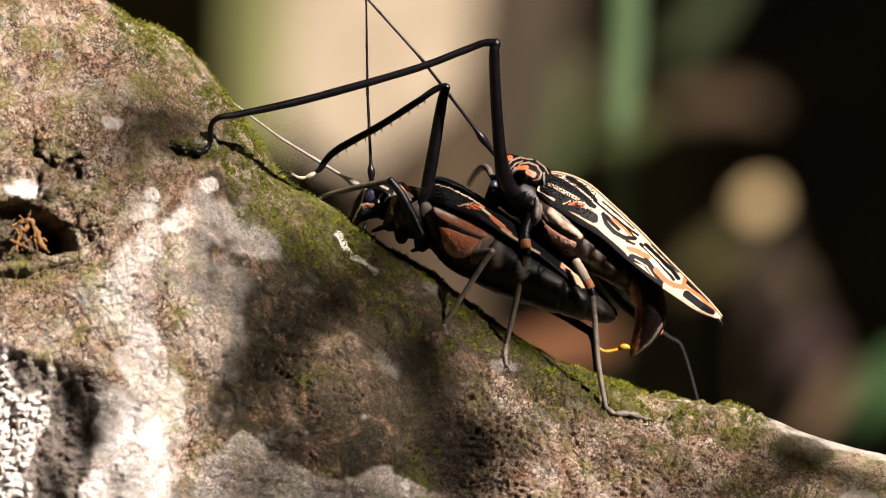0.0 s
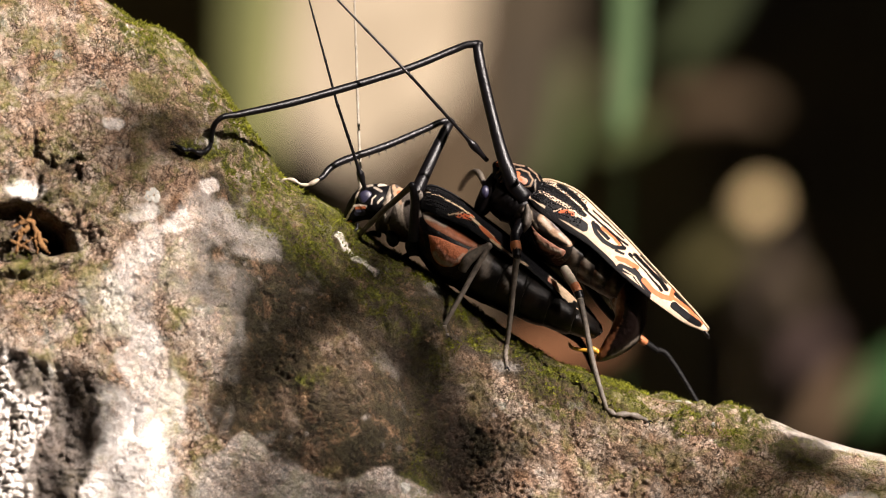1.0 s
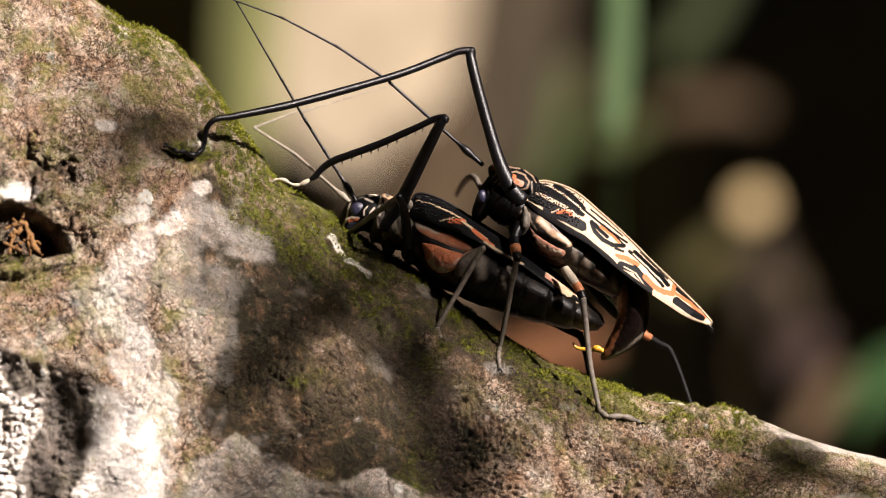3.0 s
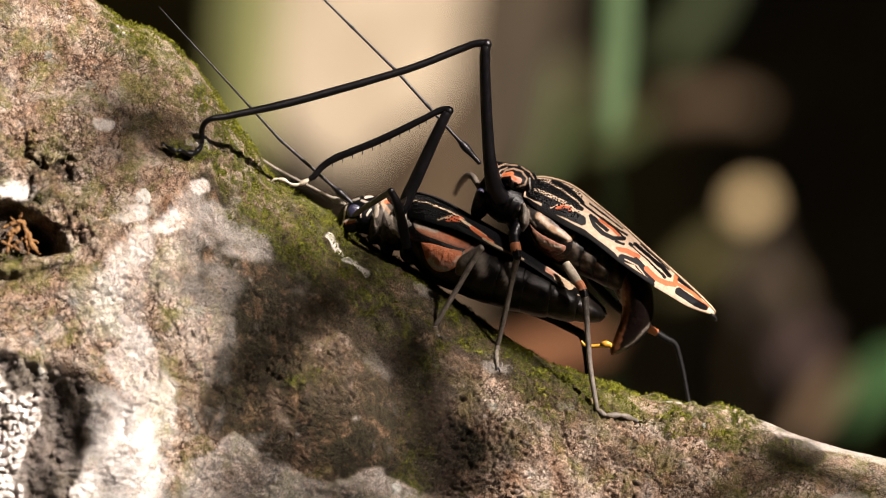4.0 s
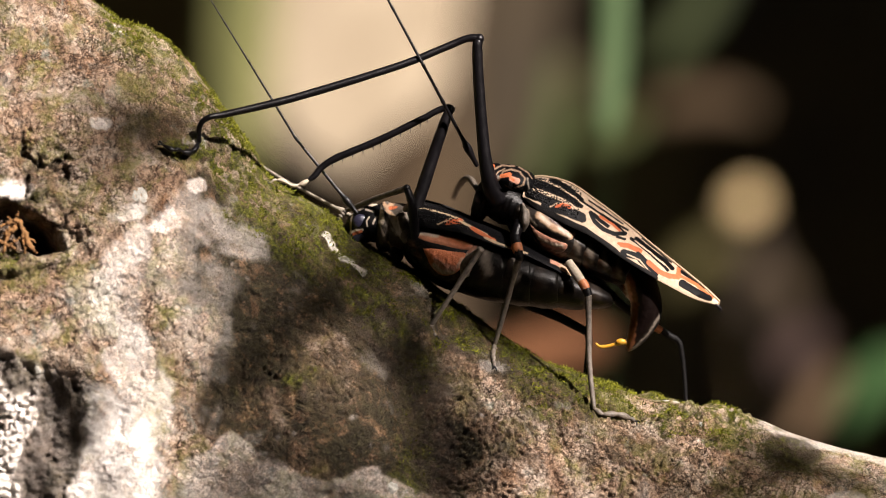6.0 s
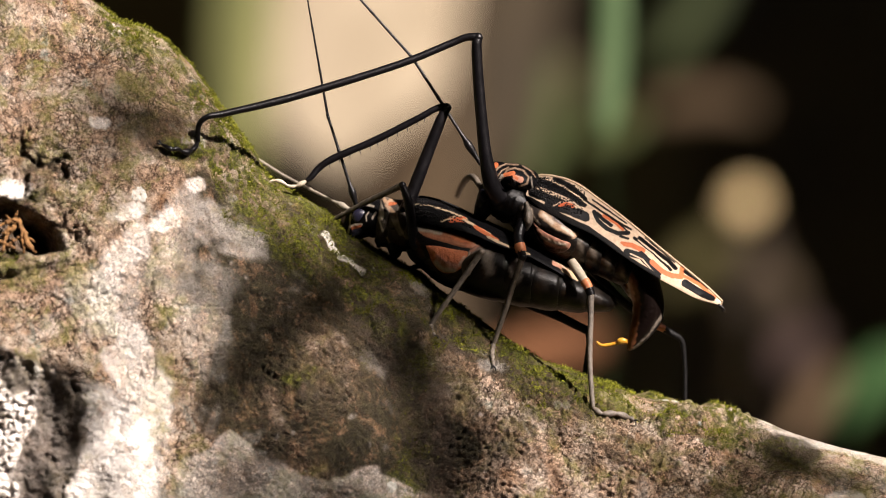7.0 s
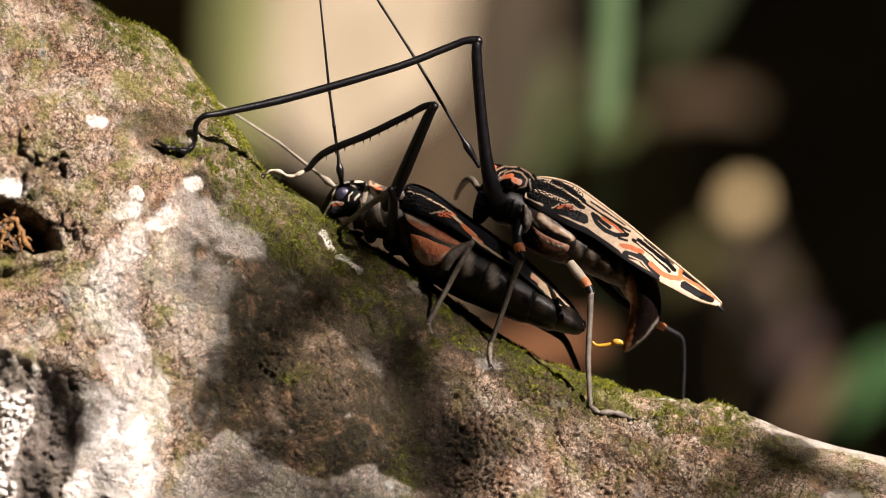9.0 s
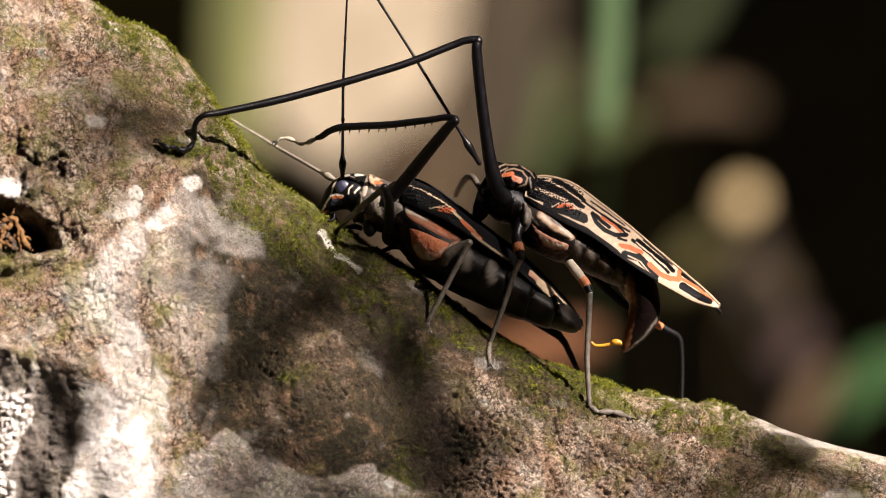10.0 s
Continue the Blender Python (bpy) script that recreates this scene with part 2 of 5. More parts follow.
    l.new(warp.outputs[2], cells.inputs["Vector"])
    plates = n.new("ShaderNodeSeparateColor")
    l.new(cells.outputs["Color"], plates.inputs[0])
    h3 = n.new("ShaderNodeBump")
    h3.inputs["Strength"].default_value, h3.inputs["Distance"].default_value = 0.55, 0.0009
    l.new(plates.outputs[0], h3.inputs["Height"])
    l.new(h1.outputs[0], h3.inputs["Normal"])
    h2 = n.new("ShaderNodeBump")
    h2.inputs["Strength"].default_value, h2.inputs["Distance"].default_value = 0.9, 0.0010
    l.new(mix(1.0, crack, net, "MULTIPLY"), h2.inputs["Height"])
    l.new(math_of("SUBTRACT", 0.9, math_of("MULTIPLY", pale_edge, 0.6)), h2.inputs["Strength"])
    l.new(h3.outputs[0], h2.inputs["Normal"])
    l.new(h2.outputs[0], b.inputs["Normal"])
    return m


BLACK, CREAM, ORANGE, PINK, BROWN = (0.0022, 0.0020, 0.0026), (0.50, 0.37, 0.24), (0.50, 0.14, 0.055), (0.50, 0.25, 0.17), (0.07, 0.035, 0.02)
GREY = (0.20, 0.17, 0.14)
bark = bark_material()
moss_mat = simple("moss", (0.022, 0.026, 0.003), (0.25, 0.255, 0.022), 0.8, 420, 0.0, 3000, spec=0.2)
lichen_mat = simple("lichen", (0.28, 0.27, 0.24), (0.46, 0.45, 0.40), 0.9, 900, 0.6, 4000, spec=0.1)
chitin = simple("black_cuticle", (0.0015, 0.0013, 0.0015), (0.004, 0.003, 0.003), 0.28, 900, 0.3, 5000, spec=0.25, rough2=0.45)
velvet = simple("velvet_cuticle", (0.62, 0.62, 0.62), (1.0, 1.0, 1.0), 0.4, 1100, 0.4, 4200, attribute=True, spec=0.13, rough2=0.65)
plate_mat = simple("thorax_cuticle", (0.6, 0.58, 0.56), (1.0, 1.0, 1.0), 0.24, 700, 0.25, 2600, attribute=True, spec=0.2, rough2=0.5)
leg_black = simple("leg_black", (0.0015, 0.0014, 0.0018), (0.006, 0.005, 0.006), 0.26, 700, 0.3, 3000, spec=0.3, rough2=0.45)
leg_dull = simple("leg_dull", (0.0015, 0.0014, 0.0016), (0.005, 0.004, 0.004), 0.5, 700, 0.5, 3000, spec=0.2)
leg_grey = simple("leg_grey", (0.05, 0.042, 0.034), (0.17, 0.14, 0.11), 0.45, 900, 0.4, 4500)
# black, grey-downed feeler; the sun on it is put into this pale colour
feeler_sunlit = simple("feeler_sunlit", (0.16, 0.14, 0.11), (0.36, 0.32, 0.25), 0.5, 900, 0.4, 4500)
leg_pale = simple("leg_pale", (0.30, 0.25, 0.18), (0.52, 0.45, 0.35), 0.5, 900, 0.4, 4500)
amber = simple("amber", (0.38, 0.17, 0.015), (0.60, 0.34, 0.03), 0.25, 500, 0.3, 3000, coat=0.4, sub=0.3)
eye_mat = simple("eye", (0.012, 0.011, 0.026), (0.03, 0.028, 0.06), 0.28, 2500, 0.3, 9000, coat=0.5)
# ---- ground and distance ----
OPENING = 1.5


def ground():
    bm = bmesh.new()
    bmesh.ops.create_grid(bm, x_segments=60, y_segments=60, size=60)
    for v in bm.verts:
        v.co.z = 0.04 * noise.noise(v.co * 0.7)
    me = bpy.data.meshes.new("ground")
    bm.to_mesh(me)
    bm.free()
    me.materials.append(simple("leaf_litter", (0.03, 0.019, 0.010), (0.11, 0.068, 0.035), 0.9, 9, 0.5, 60))
    tagged(new("ground", me), "brown forest floor of fallen leaves", "ground", kind="structure")


def far_wood():
    """An added dome of foliage, painted dim, that closes the place around, open where the sun comes in."""
    nu, nv, radius = 150, 60, 6.5
    az, el = np.meshgrid(np.linspace(0, math.tau, nu), np.linspace(-0.25, 1.55, nv), indexing="ij")
    way = np.stack([np.cos(el) * np.sin(az), np.cos(el) * np.cos(az), np.sin(el)], -1)
    r = radius * (1 + 0.06 * fbm(way * 6, 3))
    p = way * r[..., None] + np.array([0, 0, HIGH])
    me = grid_mesh("undergrowth", p, nu, nv)
    # an opening cut in the dome: all that lets the sun reach a strip from the branch to the trees behind it
    s, q = np.array(SUN), p - np.array([0, 0, HIGH])
    flat_q = q - (q @ s)[..., None] * s
    far = np.array([-0.5, 4.4, 0.3])
    far = far - (far @ s) * s
    k = np.clip(flat_q @ far / (far @ far), 0, 1)
    off = np.linalg.norm(flat_q - k[..., None] * far, axis=-1) + 0.15 * fbm(way * 9 + 4, 3)
    gap = np.where(q @ s > 0, off, 99.0)
    bm = bmesh.new()
    bm.from_mesh(me)
    bm.verts.ensure_lookup_table()
    open_verts = set(np.nonzero(gap.ravel() < OPENING)[0].tolist())
    bmesh.ops.delete(bm, geom=[f for f in bm.faces if all(v.index in open_verts for v in f.verts)], context="FACES")
    bm.to_mesh(me)
    bm.free()
    # the wood's shade is put into this near-black to olive mottling
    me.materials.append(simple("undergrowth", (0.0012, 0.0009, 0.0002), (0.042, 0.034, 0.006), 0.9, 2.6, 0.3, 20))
    tagged(new("backdrop", me), "brown and olive forest undergrowth all around, painted dim", "undergrowth", kind="structure")


def far_thing(name, rows, c1, c2, label, category, scale=6, flat=1.0):
    """A thing far behind. Trunks run down to the ground; a blade stands on a thin stalk."""
    foot = lambda d: 441 + HIGH / (STEP * (1 + d * 0.001 / REACH)) + 20
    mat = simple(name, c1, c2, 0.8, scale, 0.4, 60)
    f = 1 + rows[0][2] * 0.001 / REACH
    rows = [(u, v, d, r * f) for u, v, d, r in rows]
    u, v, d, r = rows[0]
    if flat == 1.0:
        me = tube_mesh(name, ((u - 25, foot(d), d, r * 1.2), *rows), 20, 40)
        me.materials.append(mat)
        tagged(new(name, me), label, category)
        return
    base = at(u, foot(d), d)
    ob = thing(name, base, label, category)
    me = tube_mesh("blade", rows, 18, 30)
    for p in me.vertices:
        p.co.y = d * 0.001 + (p.co.y - d * 0.001) * flat
    part("blade", me, mat, ob)
    part("stalk", tube_mesh("stalk", ((u, foot(d), d, 2), (u + 6, v + 300, d, 1.2), (u, v, d, 1.2)), 8, 20), mat, ob)


def distance():
    # leaves and trunk deep in the wood carry their shade as dark colour
    far_thing("palm_leaf", ((610, 290, 3600, 30), (600, 215, 3600, 120), (620, 90, 3600, 175), (640, -100, 3600, 185), (680, -420, 3600, 185)),
              (0.21, 0.165, 0.105), (0.44, 0.37, 0.265), "large pale dead palm leaf in the sun, out of focus", "leaf", 9, flat=0.06)
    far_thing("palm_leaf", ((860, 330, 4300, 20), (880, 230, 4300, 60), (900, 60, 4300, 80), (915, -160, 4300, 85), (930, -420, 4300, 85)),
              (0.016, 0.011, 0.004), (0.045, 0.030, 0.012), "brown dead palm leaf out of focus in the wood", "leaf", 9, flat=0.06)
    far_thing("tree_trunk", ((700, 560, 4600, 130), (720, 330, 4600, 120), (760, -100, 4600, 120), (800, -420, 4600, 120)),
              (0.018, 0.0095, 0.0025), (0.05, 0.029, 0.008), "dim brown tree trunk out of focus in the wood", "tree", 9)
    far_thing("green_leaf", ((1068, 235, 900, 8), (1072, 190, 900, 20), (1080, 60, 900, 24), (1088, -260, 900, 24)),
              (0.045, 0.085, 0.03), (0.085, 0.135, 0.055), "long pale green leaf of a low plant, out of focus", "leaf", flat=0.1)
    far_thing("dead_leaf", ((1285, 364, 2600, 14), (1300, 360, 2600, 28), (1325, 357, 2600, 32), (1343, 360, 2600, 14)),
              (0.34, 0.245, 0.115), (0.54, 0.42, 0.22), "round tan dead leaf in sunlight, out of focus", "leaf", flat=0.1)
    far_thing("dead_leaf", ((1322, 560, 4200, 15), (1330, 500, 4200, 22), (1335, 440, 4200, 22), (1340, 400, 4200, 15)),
              (0.015, 0.009, 0.004), (0.04, 0.024, 0.011), "hanging brown dead leaf, its shade painted in", "leaf", flat=0.1)
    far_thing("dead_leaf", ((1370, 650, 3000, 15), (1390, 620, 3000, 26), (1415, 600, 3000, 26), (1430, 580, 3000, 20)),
              (0.04, 0.023, 0.018), (0.075, 0.045, 0.036), "pinkish brown dead leaf, its shade painted in", "leaf", flat=0.1)
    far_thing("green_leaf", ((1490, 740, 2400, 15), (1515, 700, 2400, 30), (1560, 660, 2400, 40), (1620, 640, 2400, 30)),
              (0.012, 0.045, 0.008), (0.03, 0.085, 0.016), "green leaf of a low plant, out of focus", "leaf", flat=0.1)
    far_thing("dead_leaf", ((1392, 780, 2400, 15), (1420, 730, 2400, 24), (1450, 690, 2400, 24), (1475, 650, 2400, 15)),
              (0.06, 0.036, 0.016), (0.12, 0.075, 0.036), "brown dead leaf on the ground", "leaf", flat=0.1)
    far_thing("dead_leaf", ((860, 640, 2000, 26), (930, 625, 2000, 40), (1000, 605, 2000, 34), (1060, 600, 2000, 20)),
              (0.10, 0.036, 0.010), (0.17, 0.068, 0.02), "warm brown dead leaf out of focus below", "leaf", flat=0.15)
    far_thing("green_leaf", ((930, 330, 2800, 15), (955, 270, 2800, 20), (975, 190, 2800, 20), (985, 110, 2800, 15)),
              (0.03, 0.045, 0.008), (0.06, 0.08, 0.02), "olive green leaf out of focus", "leaf", flat=0.1)
    far_thing("green_leaf", ((1160, 110, 3600, 15), (1195, 60, 3600, 26), (1240, 0, 3600, 26), (1280, -80, 3600, 20)),
              (0.018, 0.027, 0.005), (0.045, 0.06, 0.012), "dim green leaf out of focus", "leaf", flat=0.1)
    far_thing("green_leaf", ((395, 280, 2600, 15), (402, 190, 2600, 30), (408, 60, 2600, 40), (415, -60, 2600, 40)),
              (0.07, 0.078, 0.02), (0.13, 0.13, 0.04), "dull olive leaf out of focus", "leaf", flat=0.1)
    far_thing("green_leaf", ((1020, 250, 2600, 12), (1060, 236, 2600, 24), (1100, 222, 2600, 24), (1130, 205, 2600, 10)),
              (0.03, 0.04, 0.006), (0.06, 0.07, 0.012), "dull green leaf out of focus", "leaf", flat=0.1)
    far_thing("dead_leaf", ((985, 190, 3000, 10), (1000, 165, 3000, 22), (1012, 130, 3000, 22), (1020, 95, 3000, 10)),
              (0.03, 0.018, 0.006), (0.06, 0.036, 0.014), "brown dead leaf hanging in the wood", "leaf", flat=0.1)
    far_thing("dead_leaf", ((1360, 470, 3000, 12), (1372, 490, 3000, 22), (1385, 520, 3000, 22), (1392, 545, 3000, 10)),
              (0.035, 0.022, 0.008), (0.06, 0.04, 0.016), "brown dead leaf out of focus, its shade painted in", "leaf", flat=0.1)
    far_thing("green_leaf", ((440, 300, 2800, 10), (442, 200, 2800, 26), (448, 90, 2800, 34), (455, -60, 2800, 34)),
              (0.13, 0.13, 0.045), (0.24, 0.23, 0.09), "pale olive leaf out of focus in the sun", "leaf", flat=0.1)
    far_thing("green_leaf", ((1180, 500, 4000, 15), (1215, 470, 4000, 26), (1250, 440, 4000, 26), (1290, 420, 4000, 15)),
              (0.04, 0.033, 0.005), (0.075, 0.062, 0.010), "olive leaf out of focus, its shade painted in", "leaf", flat=0.1)
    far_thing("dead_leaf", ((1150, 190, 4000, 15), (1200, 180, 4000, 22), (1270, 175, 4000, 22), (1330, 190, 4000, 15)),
              (0.045, 0.027, 0.010), (0.085, 0.052, 0.02), "dull brown leaf out of focus, its shade painted in", "leaf", flat=0.1)


# ---- the branch ----
RIDGE = ((-420, -560), (-100, -270), (155, -5), (270, 57), (330, 111), (393, 196), (436, 259), (475, 315), (560, 366), (650, 433), (735, 480), (775, 512),
         (835, 560), (905, 612), (960, 643), (1050, 668), (1130, 700), (1200, 712), (1330, 737), (1400, 765), (1540, 804), (1800, 850), (2300, 900))


def bump_at(u, v, cu, cv, ru, rv, turn=0.0):
    c, s = math.cos(radians(turn)), math.sin(radians(turn))
    x, y = (u - cu) * c + (v - cv) * s, -(u - cu) * s + (v - cv) * c
    return np.exp(-(x / ru) ** 2 - (y / rv) ** 2)


def near_line(u, v, pts, w):
    out = np.full(u.shape, 1e9)
    for (x0, y0), (x1, y1) in zip(pts[:-1], pts[1:]):
        ex, ey = x1 - x0, y1 - y0
        k = np.clip(((u - x0) * ex + (v - y0) * ey) / (ex * ex + ey * ey), 0, 1)
        out = np.minimum(out, np.hypot(u - x0 - k * ex, v - y0 - k * ey))
    return np.exp(-(out / w) ** 2)


def soft(x, a, b):
    t = np.clip((x - a) / (b - a), 0, 1)
    return t * t * (3 - 2 * t)


def worley(p, scale, where):
    """Rounded cells: distance to the nearest seed and to the border between cells; only worked out where asked."""
    near, border = np.full(p.shape[:-1], 0.5), np.full(p.shape[:-1], 0.5)
    q = p[where] * scale
    cell = np.floor(q).astype(int)
    f1, f2 = np.full(len(q), 9.0), np.full(len(q), 9.0)
    for i in (-1, 0, 1):
        for j in (-1, 0, 1):
            for k in (-1, 0, 1):
                c = cell + (i, j, k)
                x, y, z = c[:, 0] % 32, c[:, 1] % 32, c[:, 2] % 32
                seed = np.stack([LATTICE[x, y, z], LATTICE[z, x, y], LATTICE[y, z, x]], -1)
                r = np.linalg.norm(c + seed - q, axis=1)
                f2 = np.minimum(f2, np.maximum(f1, r))
                f1 = np.minimum(f1, r)
    near[where], border[where] = f1, f2 - f1
    return near, border


def inside(u, v, outline):
    """Signed distance to a closed outline on the plan, positive within."""
    hit, dist = np.zeros(u.shape, bool), np.full(u.shape, 1e9)
    for (x0, y0), (x1, y1) in zip(outline, outline[1:] + outline[:1]):
        ex, ey = x1 - x0, y1 - y0
        k = np.clip(((u - x0) * ex + (v - y0) * ey) / (ex * ex + ey * ey), 0, 1)
        dist = np.minimum(dist, np.hypot(u - x0 - k * ex, v - y0 - k * ey))
        if ey:
            hit ^= ((y0 > v) != (y1 > v)) & (u < x0 + (v - y0) * ex / ey)
    return np.where(hit, dist, -dist)


def branch():
    ns, na = 1000, 560
    ridge = spline(RIDGE, ns * 6)
    length = np.concatenate([[0], np.cumsum(np.hypot(*np.diff(ridge, axis=0).T))])
    seen = np.interp((-60, 1620), ridge[:, 0], length)
    s = np.interp(np.linspace(0, 1, ns), (0, 0.09, 0.94, 1), (0, seen[0], seen[1], length[-1]))
    ridge = np.stack([np.interp(s, length, ridge[:, k]) for k in (0, 1)], -1)
    lean = np.radians(np.interp(ridge[:, 0], (-200, 150, 450, 900, 1250, 1700), (47, 46, 42, 33, 20, 12)))
    n_out = np.stack([np.sin(lean), -np.cos(lean)], -1)
    a = np.radians(np.concatenate([np.linspace(-30, 100, na - 60), np.linspace(104, 326, 60)]))
    r_n = np.interp(ridge[:, 0], (-200, 300, 900, 1600), (760, 740, 640, 560))
    r_d = np.interp(ridge[:, 0], (-200, 300, 900, 1600), (50, 45, 38, 36))
    back = 3.0
    fall = r_n[:, None] * (1 - np.cos(a))
    u = ridge[:, None, 0] - n_out[:, None, 0] * fall
    v = ridge[:, None, 1] - n_out[:, None, 1] * fall
    d = back - r_d[:, None] * np.sign(np.sin(a)) * np.abs(np.sin(a)) ** 0.85
    p = at_np(u, v, d)
    gu, gv = np.gradient(p, axis=0), np.gradient(p, axis=1)
    nrm = np.cross(gv, gu)
    nrm /= np.linalg.norm(nrm, axis=-1)[..., None] + 1e-12
    if nrm[ns // 2, na // 3, 1] > 0:
        nrm = -nrm
    inner = soft(a, 0.02, 0.35)[None, :] * np.ones((ns, 1))
    # large forms, mm
    h = 2.2 * fbm(p * 28, 3) * inner
    h = h + 4.5 * bump_at(u, v, 560, 680, 130, 170, -20) + 3 * bump_at(u, v, 880, 760, 90, 130) + 4 * bump_at(u, v, 330, 560, 120, 200, -15)
    valley = near_line(u, v, ((640, 560), (700, 660), (740, 760), (770, 900), (790, 1100)), 60)
    h = h - 4.5 * valley
    h = h - 3 * bump_at(u, v, 800, 580, 40, 22, 35) * inner
    view = (u > -90) & (u < 1640) & (v > -60) & (v < 960) & (a > -0.4)[None, :] & (a < 1.75)[None, :]
    bent = p + 0.0016 * np.stack([fbm(p * 160 + k, 3) for k in (0, 40, 80)], -1)
    wob = 9 * fbm(p * 190, 4)
    # knot hole: deep to the right, a shallow mossy floor to the left
    hole = inside(u + wob, v + 9 * fbm(p * 190 + 60, 4), [(-70, 362), (0, 356), (36, 360), (66, 380), (92, 412), (114, 446), (84, 453), (46, 447), (22, 460), (-70, 470)])
    depth = 4.0 + 15 * soft(u - 0.4 * (v - 400), 10, 70)
    h = h - depth * soft(hole, -3, 12) + 1.6 * np.exp(-((hole + 12) / 10) ** 2)
    below = v - (618 + 0.36 * u) + wob
    crustal = soft(below, -12, 26) * soft(-u + 3.5 * wob + 0.12 * (v - 760), -300, -215)
    hollow = soft(bump_at(u, v, 98, 725, 70, 110, 6) + bump_at(u, v, 15, 650, 34, 44) + bump_at(u, v, 66, 880, 56, 90) + 0.3 * fbm(p * 110, 4), 0.45, 0.75) * crustal
    lip = near_line(u, v, ((-40, 600), (90, 628), (170, 668), (225, 735), (236, 800)), 16)
    h = h - 1.0 * hollow + 0.5 * lip - 0.4 * crustal
    h = h + 5 * bump_at(u, v, 230, 830, 60, 120, 4)
    knob, seam = worley(bent * np.array([0.8, 0.8, 1.2]) + 0.0011 * fbm(p * 350 + 3, 2)[..., None], 540, view & (crustal > 0.02))
    column = np.abs(np.sin(u / 13 + 2.0 * fbm(p * 60, 3)))
    knobby = crustal * soft(-u - 0.15 * (v - 700), -170, -110)
    h = h + knobby * ((0.8 * soft(0.75 - knob, 0, 0.6) - 1.1 * np.exp(-(seam / 0.16) ** 2)) * (1 - 0.7 * hollow) + 0.9 * column + 0.5 * fbm(p * np.array([500, 500, 900]), 3) - 0.7)
    h = h + crustal * (1 - knobby) * 0.16 * fbm(p * np.array([400, 400, 800]), 4)
    # rugged broken bark above the hole
    chunk = soft(np.maximum(bump_at(u, v, 58, 300, 72, 95, -18), bump_at(u, v, 112, 390, 32, 75, -25)), 0.25, 0.6)
    gaps = np.abs(fbm(bent * np.array([170, 170, 120]) + 12, 4))
    _, bits = worley(bent + 0.0012 * fbm(p * 400, 2)[..., None], 640, view & (chunk > 0.02))
    h = h + chunk * (1.1 * fbm(p * 260, 4) - 1.9 * np.exp(-(gaps / 0.09) ** 2) - 0.9 * np.exp(-(bits / 0.12) ** 2))
    # crust, cracks and grain
    rough = 0.45 + 0.55 * soft(fbm(p * 40 + 9, 2), -0.2, 0.5)
    grain = fbm(p * 240, 5)
    cracks = np.abs(fbm(p * np.array([150, 150, 190]) + 30, 4))
    h = h + rough * (0.55 * grain - 1.0 * np.exp(-(cracks / 0.045) ** 2)) * (0.35 + 0.65 * inner)
    _, plates = worley(bent, 210, view)
    _, scales = worley(bent + 0.3, 620, view)
    fine = soft(fbm(p * 55 + 14, 3), -0.25, 0.3)
    h = h - (0.55 * np.exp(-(plates / 0.06) ** 2) * rough + 0.30 * np.exp(-(scales / 0.10) ** 2) * fine) * inner * (1 - crustal)
    knobs = soft(bump_at(u, v, 890, 740, 120, 150) + bump_at(u, v, 1080, 810, 260, 90), 0.15, 0.7) * inner * (1 - 0.8 * valley)
    lumps, ruts = worley(bent * np.array([0.8, 0.8, 1.15]) + 0.7, 780, view & (knobs > 0.02))
    h = h + knobs * (0.75 * soft(0.8 - lumps, 0, 0.65) - 0.3 * np.exp(-(ruts / 0.15) ** 2) + 0.7 * np.abs(fbm(p * np.array([300, 300, 150]), 3)) - 0.4)
    # painted cover: r moss, g pale crust and sunlight, b dark crust and recess shade
    edge = np.interp(u, (100, 300, 500, 700, 900, 1150, 1300, 1420), (62, 85, 120, 120, 70, 70, 75, 20))
    dist = fall
    patch = fbm(p * 90 + 3, 3)
    moss = soft(1 - dist / edge + 0.8 * patch, 0.2, 0.7)
    moss = np.maximum(moss, soft(bump_at(u, v, 430, 345, 75, 45, 38) + 0.3 * patch, 0.35, 0.7))
    moss = np.maximum(moss, 0.95 * soft(near_line(u, v, ((420, 360), (560, 470), (660, 560), (730, 740), (760, 900)), 78) + 0.55 * patch, 0.4, 0.85))
    moss = np.maximum(moss, 0.65 * soft(bump_at(u, v, 240, 190, 90, 40, -30) + 0.6 * patch, 0.5, 1.0))
    moss = np.maximum(moss, 0.8 * soft(bump_at(u, v, 20, 470, 60, 22) + 0.5 * patch, 0.5, 1.0))
    moss = np.maximum(moss, 0.75 * soft(bump_at(u, v, 920, 720, 110, 90, 30) + 0.8 * patch, 0.6, 1.0))
    moss = np.maximum(moss, soft(bump_at(u, v, 1250, 765, 150, 34, 12) + 0.7 * patch, 0.4, 0.8))
    mound = soft(bump_at(u, v, 1225, 732, 125, 30, 9) + 0.45 * patch, 0.3, 0.7)
    moss = np.maximum(moss, mound)
    h = h + 1.6 * mound * soft(fbm(p * 260 + 44, 3), -0.4, 0.6)
    moss = np.maximum(moss, 0.7 * soft(bump_at(u, v, 1180, 840, 60, 24) + 0.8 * patch, 0.5, 0.9))
    moss = moss * (1 - soft(u, 1380, 1450))
    moss = np.maximum(moss, 0.55 * soft(bump_at(u, v, 1500, 838, 130, 26, 8) + 0.4 * patch, 0.4, 0.8))
    ribbed = bump_at(u, v, 1365, 866, 70, 30, -8)
    moss = np.maximum(moss, 0.6 * ribbed)
    h = h + 2.5 * ribbed + 1.2 * soft(ribbed, 0.2, 0.6) * np.abs(np.sin((u + 0.4 * v) / 9 + 1.2 * fbm(p * 90, 2)))
